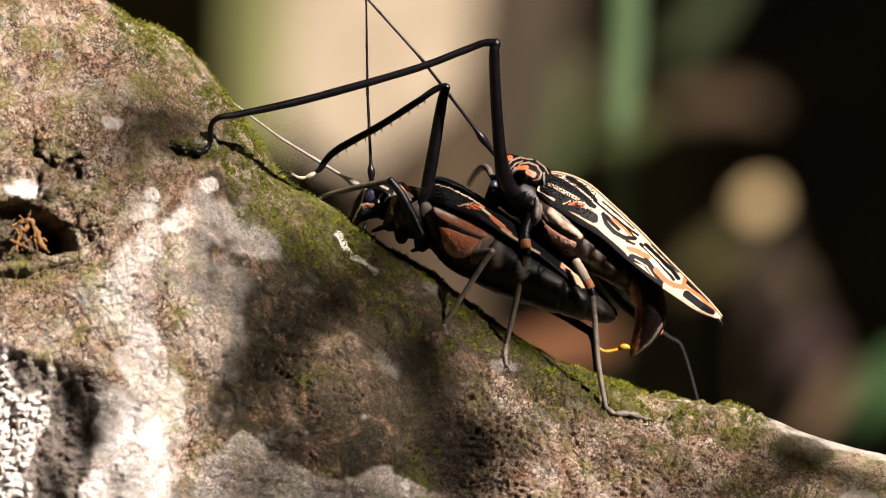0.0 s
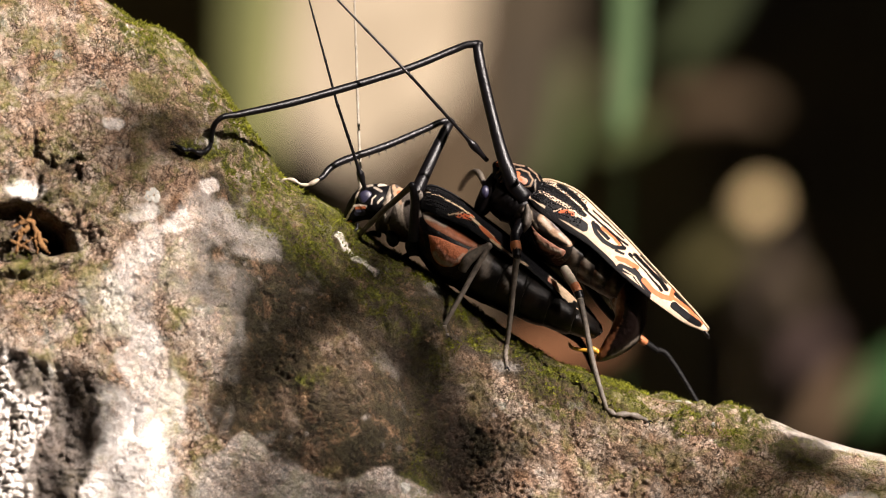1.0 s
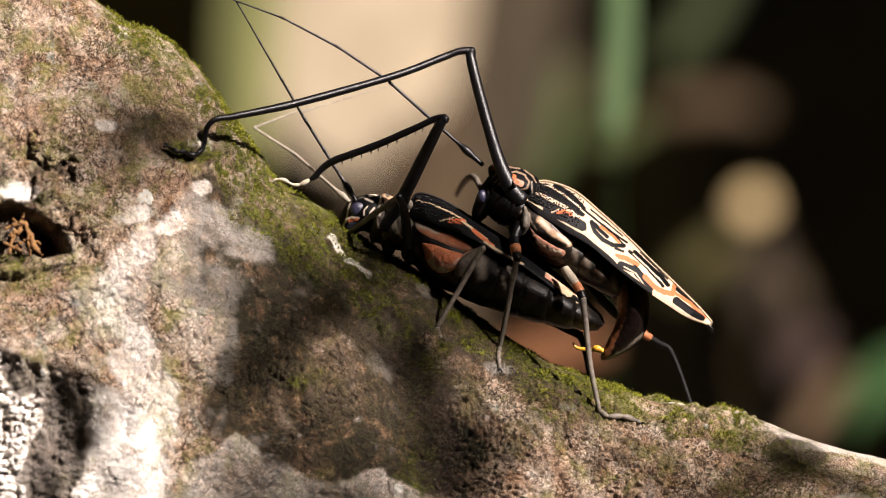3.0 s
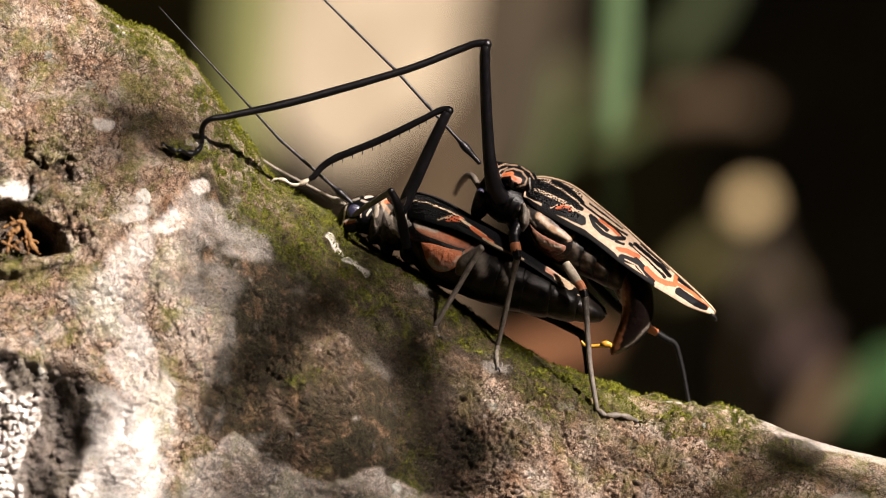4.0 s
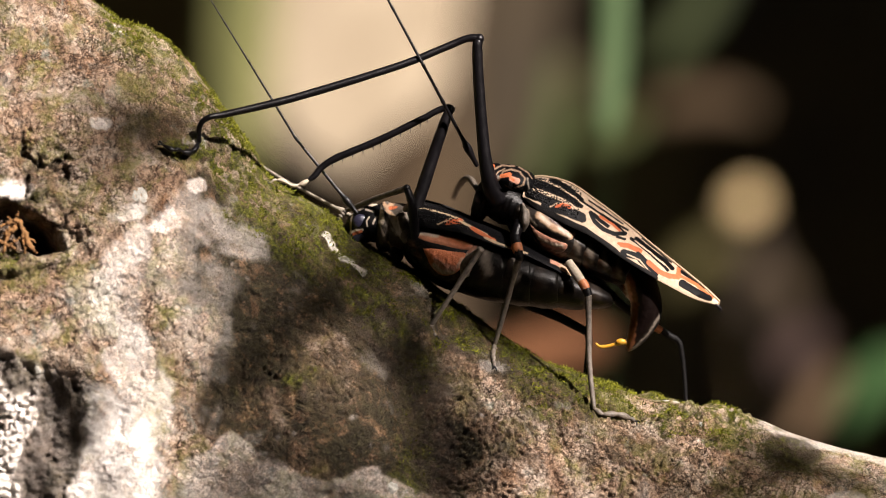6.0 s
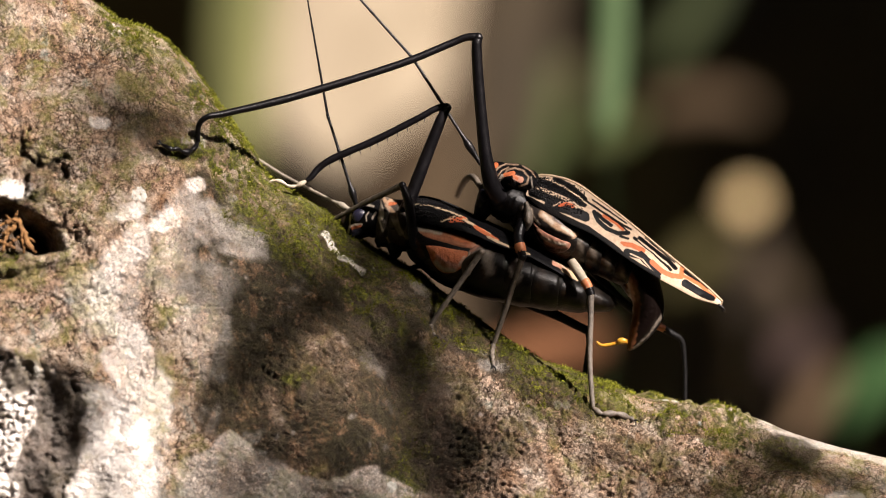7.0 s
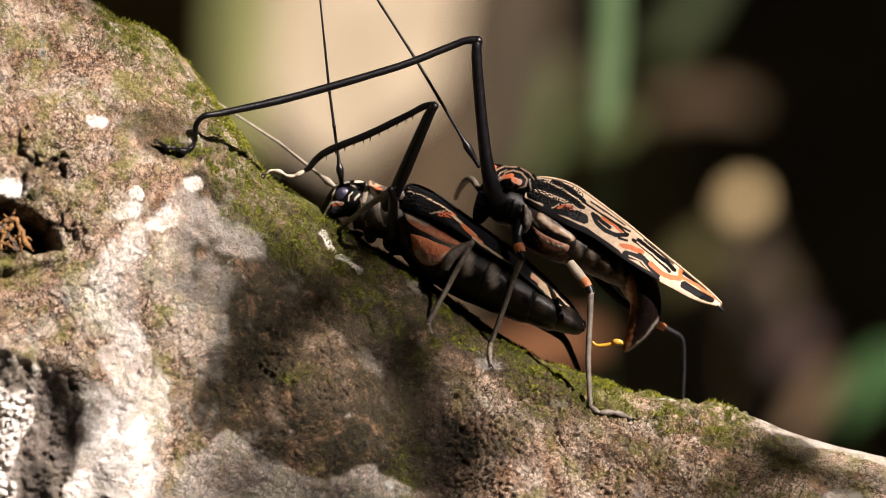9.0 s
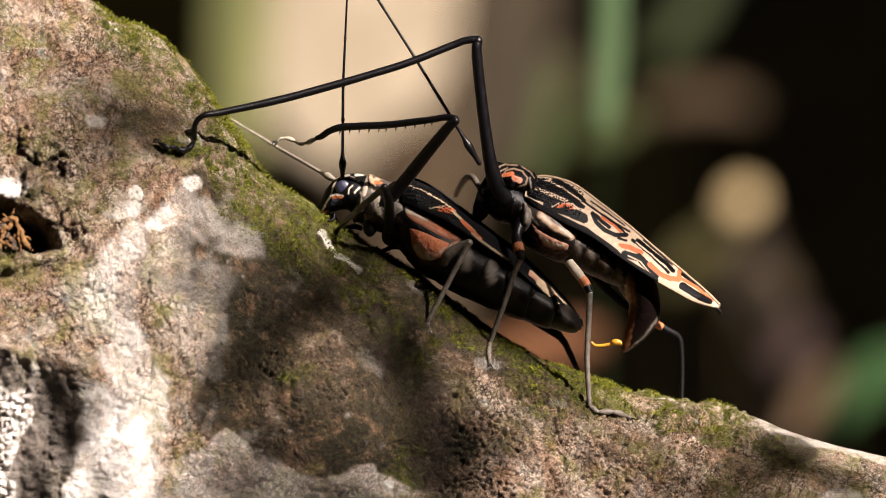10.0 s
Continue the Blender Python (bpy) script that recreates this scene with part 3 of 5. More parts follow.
    moss = np.maximum(moss, 0.9 * soft(bump_at(u, v, 15, 452, 45, 14) + 0.3 * patch, 0.4, 0.8))
    moss = moss * (1 - crustal) * (1 - 0.5 * chunk)
    moss = moss * (1 - 0.75 * soft(near_line(u, v, ((660, 590), (700, 660), (735, 760), (765, 900)), 55), 0.3, 0.8) * soft(0.4 - patch, 0, 0.6))
    tuft, _ = worley(bent + 0.2, 420, view & (moss > 0.02))
    h = h + moss * (1.0 * soft(0.8 - tuft, 0, 0.6) - 0.25) * inner
    q = p + nrm * h[..., None] * 0.001
    me = grid_mesh("branch", q, ns, na, True)
    pale = crustal * (1 - 0.4 * hollow)
    # pale band and patches: the white of sunlit bark is put into the colour
    pale = np.maximum(pale, 0.6 * soft(near_line(u, v, ((225, 440), (180, 520), (215, 620), (262, 720), (240, 860)), 46) * (1 + 0.8 * fbm(p * 210 + 31, 5)), 0.35, 0.8))
    pale = np.maximum(pale, 0.3 * soft(bump_at(u, v, 355, 400, 62, 40, 30) + 0.5 * fbm(p * 120 + 11, 4), 0.35, 0.65))
    pale = np.maximum(pale, 0.3 * soft(bump_at(u, v, 190, 520, 90, 90, 30) + 0.5 * fbm(p * 80 + 5, 3), 0.4, 0.8))
    rim = np.interp(u, (250, 330, 400, 450, 520, 600, 650, 720, 790), (830, 800, 770, 805, 838, 846, 834, 858, 900))
    sheet = soft(v - rim + 1.7 * wob, -4, 7) * soft(u, 290, 330) * soft(-u, -790, -700)
    pale = np.maximum(pale, 0.4 * sheet)
    # thin pale line that paints the lit edge of the right ridge
    pale = np.maximum(pale, 0.55 * soft(near_line(u, v, ((1345, 744), (1420, 772), (1500, 797), (1580, 816)), 10) + 0.35 * patch, 0.4, 0.7))
    pale = np.maximum(pale, 0.6 * soft(bump_at(u, v, 1490, 878, 50, 16) + 0.3 * patch, 0.4, 0.7))
    pale = np.maximum(pale, 0.28 * soft(bump_at(u, v, 340, 400, 110, 60, 20) + 0.6 * fbm(p * 120 + 8, 3), 0.5, 0.9))
    pale = np.maximum(pale, 0.2 * soft(bump_at(u, v, 320, 480, 120, 150, 10) + 0.7 * fbm(p * 95 + 21, 4), 0.45, 0.85))
    pale = np.maximum(pale, 0.9 * soft(near_line(u, v, ((575, 405), (600, 440), (640, 475)), 9) + 0.3 * patch, 0.5, 0.8))
    pale = np.maximum(pale, 0.9 * soft(bump_at(u, v, 15, 335, 40, 22), 0.3, 0.6))
    for cu, cv, ru, rv in ((171, 213, 22, 14), (338, 330, 22, 20), (222, 380, 34, 20), (275, 392, 40, 26), (196, 60, 16, 12), (330, 252, 30, 22)):
        pale = np.maximum(pale, 0.7 * soft(bump_at(u, v, cu, cv, ru, rv) + 0.4 * fbm(p * 300 + cu, 4), 0.4, 0.75))
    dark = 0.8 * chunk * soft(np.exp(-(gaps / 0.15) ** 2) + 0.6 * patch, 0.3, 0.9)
    # hole, crust hollow and seams: shade of the recesses put into the colour
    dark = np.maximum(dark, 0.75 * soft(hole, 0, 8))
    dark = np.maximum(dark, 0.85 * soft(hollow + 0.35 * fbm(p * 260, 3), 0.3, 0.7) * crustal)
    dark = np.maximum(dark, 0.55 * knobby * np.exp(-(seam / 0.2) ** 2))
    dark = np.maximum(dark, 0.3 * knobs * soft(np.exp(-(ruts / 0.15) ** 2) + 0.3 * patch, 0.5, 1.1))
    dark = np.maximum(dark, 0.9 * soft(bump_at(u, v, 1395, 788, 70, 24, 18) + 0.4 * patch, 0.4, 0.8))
    # valley and the dip under the feet: dark growth, deepened with painted shade
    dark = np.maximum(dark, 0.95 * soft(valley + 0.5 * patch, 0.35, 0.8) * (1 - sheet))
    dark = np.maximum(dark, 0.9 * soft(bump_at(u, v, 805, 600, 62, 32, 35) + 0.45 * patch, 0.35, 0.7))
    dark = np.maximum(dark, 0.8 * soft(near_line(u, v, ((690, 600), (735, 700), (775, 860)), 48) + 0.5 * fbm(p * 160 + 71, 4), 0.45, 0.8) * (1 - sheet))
    # stained bark, darkened further to stand in for the shade lying on it
    stain_shade = soft(np.maximum(near_line(u, v, ((450, 440), (540, 540), (600, 700), (640, 790)), 135), near_line(u, v, ((600, 470), (690, 620), (750, 800)), 80)) + 0.5 * fbm(p * 75 + 2, 5), 0.36, 0.62)
    stain_shade = np.maximum(stain_shade, 0.6 * soft(bump_at(u, v, 250, 210, 130, 60, 20) + 0.5 * patch, 0.45, 0.9)) * (1 - pale)
    stain_shade = np.maximum(stain_shade, 0.9 * soft(near_line(u, v, ((440, 560), (425, 660), (470, 770), (600, 790)), 80) + 0.45 * fbm(p * 60 + 32, 4), 0.4, 0.8))
    stain_shade = np.maximum(stain_shade, 0.6 * soft(bump_at(u, v, 830, 600, 110, 45, 33) + 0.4 * patch, 0.4, 0.8))
    stain_shade = stain_shade * (1 - sheet)
    # right-hand bark: part of its shade is painted here
    stain_shade = np.maximum(stain_shade, 0.36 * soft(bump_at(u, v, 1050, 800, 420, 90, 12) + 0.6 * patch, 0.4, 0.9)) * (1 - crustal)
    stain_shade = stain_shade * (1 - 0.35 * bump_at(u, v, 565, 640, 75, 85)) * (0.35 + 0.65 * soft(fall, 30, 110))
    # crest below the beetles: stain deepened with painted shade
    stain_shade = np.maximum(stain_shade, 0.85 * soft(near_line(u, v, ((540, 400), (650, 470), (760, 545), (860, 615), (960, 680), (1040, 705)), 62) + 0.5 * fbm(p * 90 + 13, 4), 0.35, 0.75))
    stain_shade = np.maximum(stain_shade, 0.5 * soft(near_line(u, v, ((700, 600), (800, 680), (840, 800)), 70) + 0.6 * fbm(p * 110 + 23, 4), 0.45, 0.9) * (1 - sheet))
    cover = np.stack([moss, pale, dark, stain_shade], -1)
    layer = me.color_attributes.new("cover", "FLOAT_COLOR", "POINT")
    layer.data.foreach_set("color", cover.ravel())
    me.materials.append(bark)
    tagged(new("branch", me), "thick pale-barked branch with moss, lichen and a knot hole", "branch", kind="structure")
    moss_tufts(q, nrm, moss, a)
    return me


def moss_tufts(q, nrm, moss, a):
    """Short moss leaves standing on the bark, one joined cover."""
    rs = np.random.RandomState(3)
    front = (a > -0.25) & (a < 1.5)
    w = (moss * front[None, :]) ** 1.5
    w[:60] = 0
    w[-200:] = 0
    flat_w = w.ravel() / w.sum()
    pick = rs.choice(flat_w.size, 190000, p=flat_w)
    base, n0 = q.reshape(-1, 3)[pick], nrm.reshape(-1, 3)[pick]
    lean = n0 + 0.9 * rs.randn(len(pick), 3) * np.array([1, 1, 0.8])
    lean /= np.linalg.norm(lean, axis=1)[:, None]
    clump = soft(fbm(base * 300 + 5, 2), -0.1, 0.4)[:, None]
    size = (0.3 + 0.7 * clump) * (0.25 + 0.75 * rs.rand(len(pick), 1) ** 2.5) * 0.001
    side = np.cross(lean, rs.randn(len(pick), 3))
    side /= np.linalg.norm(side, axis=1)[:, None]
    base = base + 0.25 * size * rs.randn(len(pick), 3)
    tip, mid = base + lean * size, base + lean * size * 0.45
    verts = np.stack([base - side * size * 0.07, mid - side * size * 0.13, tip, mid + side * size * 0.13 + n0 * size * 0.05, base + side * size * 0.07], 1).reshape(-1, 3)
    k = np.arange(len(pick))[:, None] * 5
    me = bpy.data.meshes.new("moss")
    me.from_pydata(verts.tolist(), [], (k + np.array([[0, 1, 2, 3, 4]])).tolist())
    me.materials.append(moss_mat)
    tagged(new("moss", me), "short yellow-green moss growing along the branch", "moss", kind="stuff")


from mathutils.bvhtree import BVHTree
ground()
far_wood()
distance()
branch_mesh = branch()
BARK = BVHTree.FromPolygons([v.co for v in branch_mesh.vertices], [p.vertices[:] for p in branch_mesh.polygons])
STAND = Vector((0, -REACH, HIGH))


def on_bark(u, v):
    """The place on the bark behind a point of the plan, and the outward normal."""
    place, normal, _, _ = BARK.ray_cast(STAND, (at(u, v) - STAND).normalized())
    if place is None:
        place, normal, _, _ = BARK.find_nearest(at(u, v, 12))
    return place, normal


def depth_on_bark(u, v):
    return on_bark(u, v)[0].y * 1000


def lichens():
    rs = random.Random(5)
    for u, v, r in ((241, 343, 13), (690, 860, 9), (1234, 748, 5), (1190, 709, 8), (1172, 706, 6), (60, 655, 8)):
        c = on_bark(u, v)[0]
        n = sum((on_bark(u + 2 * r * math.cos(k), v + 2 * r * math.sin(k))[1] for k in range(12)), Vector()).normalized()
        q = n.to_track_quat("Z", "Y").to_matrix().to_4x4()
        lie = lambda x, y, z: q.inverted() @ (BARK.find_nearest(c + q @ Vector((x, y, 0)))[0] - c + n * z)
        bm = bmesh.new()
        rim = []
        ph = rs.random() * 6
        for k in range(22):
            w = r * STEP * (1 + 0.12 * math.sin(3 * k * math.tau / 22 + ph) + 0.14 * rs.uniform(-1, 1))
            rim.append((math.cos(k * math.tau / 22) * w, math.sin(k * math.tau / 22) * w))
        rings = [[bm.verts.new(lie(x * f, y * f, z)) for x, y in rim] for f, z in ((1.15, -0.0001), (1.0, 0.00005), (0.7, 0.0001), (0.35, 0.0001))]
        for r0, r1 in zip(rings[:-1], rings[1:]):
            for k in range(22):
                bm.faces.new((r0[k], r0[(k + 1) % 22], r1[(k + 1) % 22], r1[k])).smooth = True
        bm.faces.new(rings[-1])
        me = bpy.data.meshes.new("lichen")
        bm.to_mesh(me)
        bm.free()
        me.materials.append(lichen_mat)
        ob = tagged(new("lichen", me), "small round whitish lichen crust on the bark", "lichen", "lichens on the branch")
        ob.matrix_world = Matrix.Translation(c) @ q


lichens()


# ---- leaves overhead, whose shade falls on the branch ----
leaf_mat = simple("overhead_leaf", (0.03, 0.07, 0.012), (0.06, 0.12, 0.02), 0.5, 60, 0.3, 300)


def overhead_leaf(u, v, ru, rv, turn, away=0.6, facing=None, twig=None):
    """A broad leaf above the view. (u, v): where its shade falls; ru, rv: the shade's half sizes."""
    c0, n0 = on_bark(u, v) if facing is None else (at(u, v, facing), Vector((0, -1, 0)))
    c, s = math.cos(radians(turn)), math.sin(radians(turn))
    axes = []
    for x, y in ((ru * c, ru * s), (-rv * s, rv * c)):
        w = Vector((x * STEP, 0, -y * STEP))
        if abs(n0.y) > 0.2:
            w.y = -(n0.x * w.x + n0.z * w.z) / n0.y
        axes.append(w - SUN * w.dot(SUN))
    rs = random.Random(int(u * 7 + v))
    bm = bmesh.new()
    steps, across = 26, 9
    grid = []
    for i in range(steps + 1):
        k = i / steps * 2 - 1
        half = max(0.02, (1 - abs(k) ** 2.4) ** 0.75) * (1 + 0.06 * math.sin(9 * k + u))
        row = []
        for j in range(across):
            q = j / (across - 1) * 2 - 1
            fold = 0.12 * abs(q) * half + 0.1 * k * k
            row.append(bm.verts.new(axes[0] * k + axes[1] * q * half + SUN * axes[1].length * (fold + 0.02 * rs.uniform(-1, 1))))
        grid.append(row)
    for i in range(steps):
        for j in range(across - 1):
            bm.faces.new((grid[i][j], grid[i + 1][j], grid[i + 1][j + 1], grid[i][j + 1])).smooth = True
    me = bpy.data.meshes.new("leaf")
    bm.to_mesh(me)
    bm.free()
    me.materials.append(leaf_mat)
    if twig:
        ob = new("leaf", me)
        ob.parent = twig
        ob.location = c0 + SUN * away - twig.location
    else:
        ob = tagged(new("overhead_leaf", me), "broad green leaf hanging over the branch, casting shade", "leaf", "leaves overhead")
        ob.location = c0 + SUN * away
    m = ob.modifiers.new("thickness", "SOLIDIFY")
    m.thickness = 0.0005
    return ob


def leaf_cluster(u, v, ru, rv, turn, away, count, size, seed):
    """Small leaves of one spray, which leave flecks of sun between them."""
    rs = random.Random(seed)
    c, s = math.cos(radians(turn)), math.sin(radians(turn))
    for _ in range(count):
        w, q = rs.random() * math.tau, math.sqrt(rs.random())
        x, y = ru * q * math.cos(w), rv * q * math.sin(w)
        k = size * rs.uniform(0.7, 1.3)
        overhead_leaf(u + x * c - y * s, v + x * s + y * c, k, k * 0.45, rs.uniform(0, 180), away * rs.uniform(0.9, 1.1))


leaf_cluster(440, 620, 130, 45, 80, 1.0, 4, 44, 1)
leaf_cluster(580, 790, 170, 40, 5, 1.0, 4, 50, 8)
leaf_cluster(720, 690, 230, 42, 66, 1.0, 17, 50, 2)
leaf_cluster(555, 510, 140, 40, 42, 1.1, 10, 46, 7)
leaf_cluster(680, 510, 110, 35, 38, 1.0, 7, 44, 11)
leaf_cluster(470, 872, 230, 35, 5, 1.0, 17, 54, 3)
leaf_cluster(1180, 860, 330, 40, 12, 1.0, 9, 56, 5)
leaf_cluster(1420, 825, 140, 30, 16, 1.0, 13, 50, 12)
# close leaves added out of view, whose shade is sharp, over the pale crust
for u, v, ru, rv, turn in ((112, 700, 60, 34, 70), (128, 770, 52, 30, 96), (70, 858, 64, 20, 88), (205, 722, 48, 11, 40)):
    overhead_leaf(u, v, ru, rv, turn, 0.3, depth_on_bark(u, v))
swaying_leaf = thing("leafy_twig", on_bark(235, 205)[0] + SUN * 1.9, "green leafy twig swaying over the branch", "twig")
for x, y, r, turn in ((0, 0, 120, 20), (95, 30, 105, 0), (-40, 70, 95, 40), (-130, 40, 80, 10), (150, 0, 70, 70)):
    overhead_leaf(235 + x, 205 + y, r, r * 0.38, turn, 1.9, twig=swaying_leaf)
swaying_twig_leaf = overhead_leaf(1020, 375, 190, 85, 35, 1.4, -8.0)
swaying_low_leaf = overhead_leaf(840, 465, 240, 85, 35, 0.9, -10.0)


def root_fibres():
    """Brown fibres hanging in the knot hole."""
    fibre = simple("fibre", (0.10, 0.045, 0.014), (0.26, 0.13, 0.04), 0.8, 900, 0.6, 3000)
    rs = random.Random(2)
    for u0, v0, u1, v1, r in ((-8, 396, 26, 388, 4), (26, 386, 4, 420, 4.5), (26, 388, 50, 440, 5), (10, 400, 2, 446, 3), (30, 398, 40, 446, 3.5), (-10, 424, 22, 436, 3),
                              (22, 384, 27, 372, 1.5), (16, 392, 10, 380, 1.5), (36, 412, 54, 424, 2), (0, 412, 16, 402, 2.5), (12, 430, 26, 418, 2), (44, 430, 58, 444, 2)):
        d0 = min(depth_on_bark(140, 400), depth_on_bark(u0 - 4, 340)) + 0.5
        me = tube_mesh("root_fibre", [(u0 + (u1 - u0) * k / 6 + rs.uniform(-2.5, 2.5), v0 + (v1 - v0) * k / 6 + rs.uniform(-2.5, 2.5), d0 + rs.uniform(-0.5, 0.5), r * rs.uniform(0.5, 1.1)) for k in range(7)], 8, 30, 1.6)
        me.materials.append(fibre)
        tagged(new("root_fibre", me), "ragged brown root fibre in the knot hole", "root", "fibres in the knot hole")


root_fibres()
# ---- the beetles ----
def elytron_mesh(upper, lower, depth, middle, side, nu=420, nv=110):
    """One wing case, arched from the seam to its outer edge. depth: half widths in mm along it."""
    a, b = spline(upper, nu), spline(lower, nu)
    w = np.interp(np.linspace(0, 1, nu), np.linspace(0, 1, len(depth)), depth)
    phi = np.linspace(0, 1, nv) * radians(86)
    k = (1 - np.cos(phi)) / (1 - math.cos(radians(86)))
    u = a[:, None, 0] + (b - a)[:, None, 0] * k
    v = a[:, None, 1] + (b - a)[:, None, 1] * k
    d = middle + side * (w[:, None] * np.sin(phi) + 0.15)
    return grid_mesh("elytron", at_np(u, v, d), nu, nv)


def thicken(ob, mm):
    m = ob.modifiers.new("thickness", "SOLIDIFY")
    m.thickness, m.offset = mm * 0.001, -1
    return ob


def granulation(upper, lower, depth, middle, rows, parent, s0, s1):
    """Small shiny knobs on the shoulder of a wing case, joined."""
    rs = random.Random(11)
    a, b = spline(upper, 200), spline(lower, 200)
    bm = bmesh.new()
    for w in rows:
        s = s0 + rs.random() * 0.01
        while s < s1:
            i = int(s * 199)
            phi = radians(86) * (w + rs.uniform(-0.025, 0.025))
            k = (1 - math.cos(phi)) / (1 - math.cos(radians(86)))
            dep = np.interp(s, np.linspace(0, 1, len(depth)), depth)
            c = at(a[i, 0] + (b - a)[i, 0] * k, a[i, 1] + (b - a)[i, 1] * k, middle - dep * math.sin(phi) - 0.15)
            bmesh.ops.create_icosphere(bm, subdivisions=1, radius=rs.uniform(0.00018, 0.00030), matrix=Matrix.Translation(c))
            s += rs.uniform(0.009, 0.014)
    for f in bm.faces:
        f.smooth = True
    me = bpy.data.meshes.new("granulation")
    bm.to_mesh(me)
    bm.free()
    tagged(part("granulation", me, chitin, parent, "shiny black knobs"), kind="stuff")


def plate_on(body, outline, rise, rim=7.0):
    """A plate that swells out of the near side of a body: the body's own skin within an outline of the plan, raised by rise mm with a rounded rim."""
    p = np.empty(len(body.vertices) * 3)
    body.vertices.foreach_get("co", p)
    p = p.reshape(-1, 3)
    nrm = np.empty(len(p) * 3)
    body.vertices.foreach_get("normal", nrm)
    nrm = nrm.reshape(-1, 3)
    f = 1 + p[:, 1] / REACH
    u, v = p[:, 0] / STEP / f + 784, 441 - (p[:, 2] - HIGH) / STEP / f
    edge = inside(u + 0.8 * fbm(p * 500, 2), v, [(float(x), float(y)) for x, y in spline(outline + outline[:1], 60)[:-1]])
    edge = np.where(p[:, 1] < 0.0005, edge, -99)
    raised = p + nrm * ((rise * np.sqrt(np.clip(1 - (1 - np.clip(edge / rim, 0, 1)) ** 2, 0, 1)) - 0.12) * 0.001)[:, None]
    keep = edge > -2.5
    quads = [q.vertices[:] for q in body.polygons if all(keep[k] for k in q.vertices)]
    used = sorted({k for q in quads for k in q})
    where = {k: n for n, k in enumerate(used)}
    me = bpy.data.meshes.new("plate")
    me.from_pydata(raised[used].tolist(), [], [[where[k] for k in q] for q in quads])
    me.polygons.foreach_set("use_smooth", np.ones(len(me.polygons), bool))
    return me


class Leg:
    """A leg in three rigid pieces: femur from the hip, tibia from the knee, tarsus on its support."""

    def __init__(self, body, name, femur, tibia, tarsus, mats, labels=("", "", ""), spines=0):
        self.body, self.name = body, name
        self.hip, self.knee, self.foot = at(*femur[0][:3]), at(*femur[-1][:3]), at(*tibia[-1][:3])
        self.femur = part(name + "_femur", tube_mesh("femur", femur, 14, 30, 0.5), mats[0], body, labels[0], self.hip)
        self.tibia = part(name + "_tibia", tube_mesh("tibia", tibia, 12, 50, 0.4), mats[1], body, labels[1], self.knee)
        joint = face_out(ball("joint", self.knee, femur[-1][3] * 1.1))
        part("knee_joint", joint, mats[0], self.tibia, "", self.knee)
        self.tarsus = None
        if tarsus:
            beads = [(x[0], x[1], x[2], x[3] * (0.7 + 0.55 * abs(math.sin(4 * math.pi * i / 32)))) for i, x in enumerate(spline(tarsus, 33))]
            self.tarsus = part(name + "_tarsus", tube_mesh("tarsus", beads, 8, 70), mats[2], body, labels[2], self.foot)
            u, v, d, _ = tarsus[-1]
            du, dv = u - tarsus[-2][0], v - tarsus[-2][1]
            k = 9 / math.hypot(du, dv)
            for side in (-1, 1):
                claw = ((u, v, d, 1.8), (u + du * k * 0.7 - dv * k * 0.35 * side, v + dv * k * 0.7 + du * k * 0.35 * side, d - 0.3, 1.4), (u + du * k - dv * k * 0.2 * side, v + dv * k + du * k * 0.2 * side + 4, d, 0.4))
                part("claw", tube_mesh("claw", claw, 6, 10), leg_black, self.tarsus, "", self.foot)
        r = spline(tibia, 400)
        way = np.concatenate([[0], np.cumsum(np.hypot(np.diff(r[:, 0]), np.diff(r[:, 1])))])
        r = np.stack([np.interp(np.linspace(0, way[-1], 60), way, r[:, k]) for k in range(4)], -1)
        for k in range(spines):
            i = 10 + int(k * 42 / max(1, spines))
            c = r[i]
            sp = tube_mesh("spine", ((c[0], c[1] + c[3] * 0.6, c[2], 1.6), (c[0] - 1, c[1] + c[3] + 3, c[2], 1.1), (c[0] - 2.5, c[1] + c[3] + 6.5, c[2], 0.3)), 6, 5)
            part("spine", sp, mats[1], self.tibia, "", at(*c[:3]))


def ball(name, c, r, squash=(1, 1, 1)):
    bm = bmesh.new()
    bmesh.ops.create_uvsphere(bm, u_segments=18, v_segments=12, radius=1.0)
    for v in bm.verts:
        v.co = Vector(c) + Vector((v.co.x * squash[0], v.co.y * squash[1], v.co.z * squash[2])) * r * STEP
    for f in bm.faces:
        f.smooth = True
    me = bpy.data.meshes.new(name)
    bm.to_mesh(me)
    bm.free()
    return me


def antenna_rows(p0, p1, d0, d1, r0, r1, knots, bow=0.0):
    """A jointed feeler: rows along a line, thicker at its joints."""
    out = []
    for i in range(41):
        k = i / 40
        r = r0 + (r1 - r0) * k
        r += 0.9 * sum(math.exp(-((k - q) / 0.012) ** 2) for q in knots)
        w = bow * 4 * k * (1 - k)
        out.append((p0[0] + (p1[0] - p0[0]) * k + w * (p1[1] - p0[1]) / 300, p0[1] + (p1[1] - p0[1]) * k - w * (p1[0] - p0[0]) / 300, d0 + (d1 - d0) * k, r))
    return out


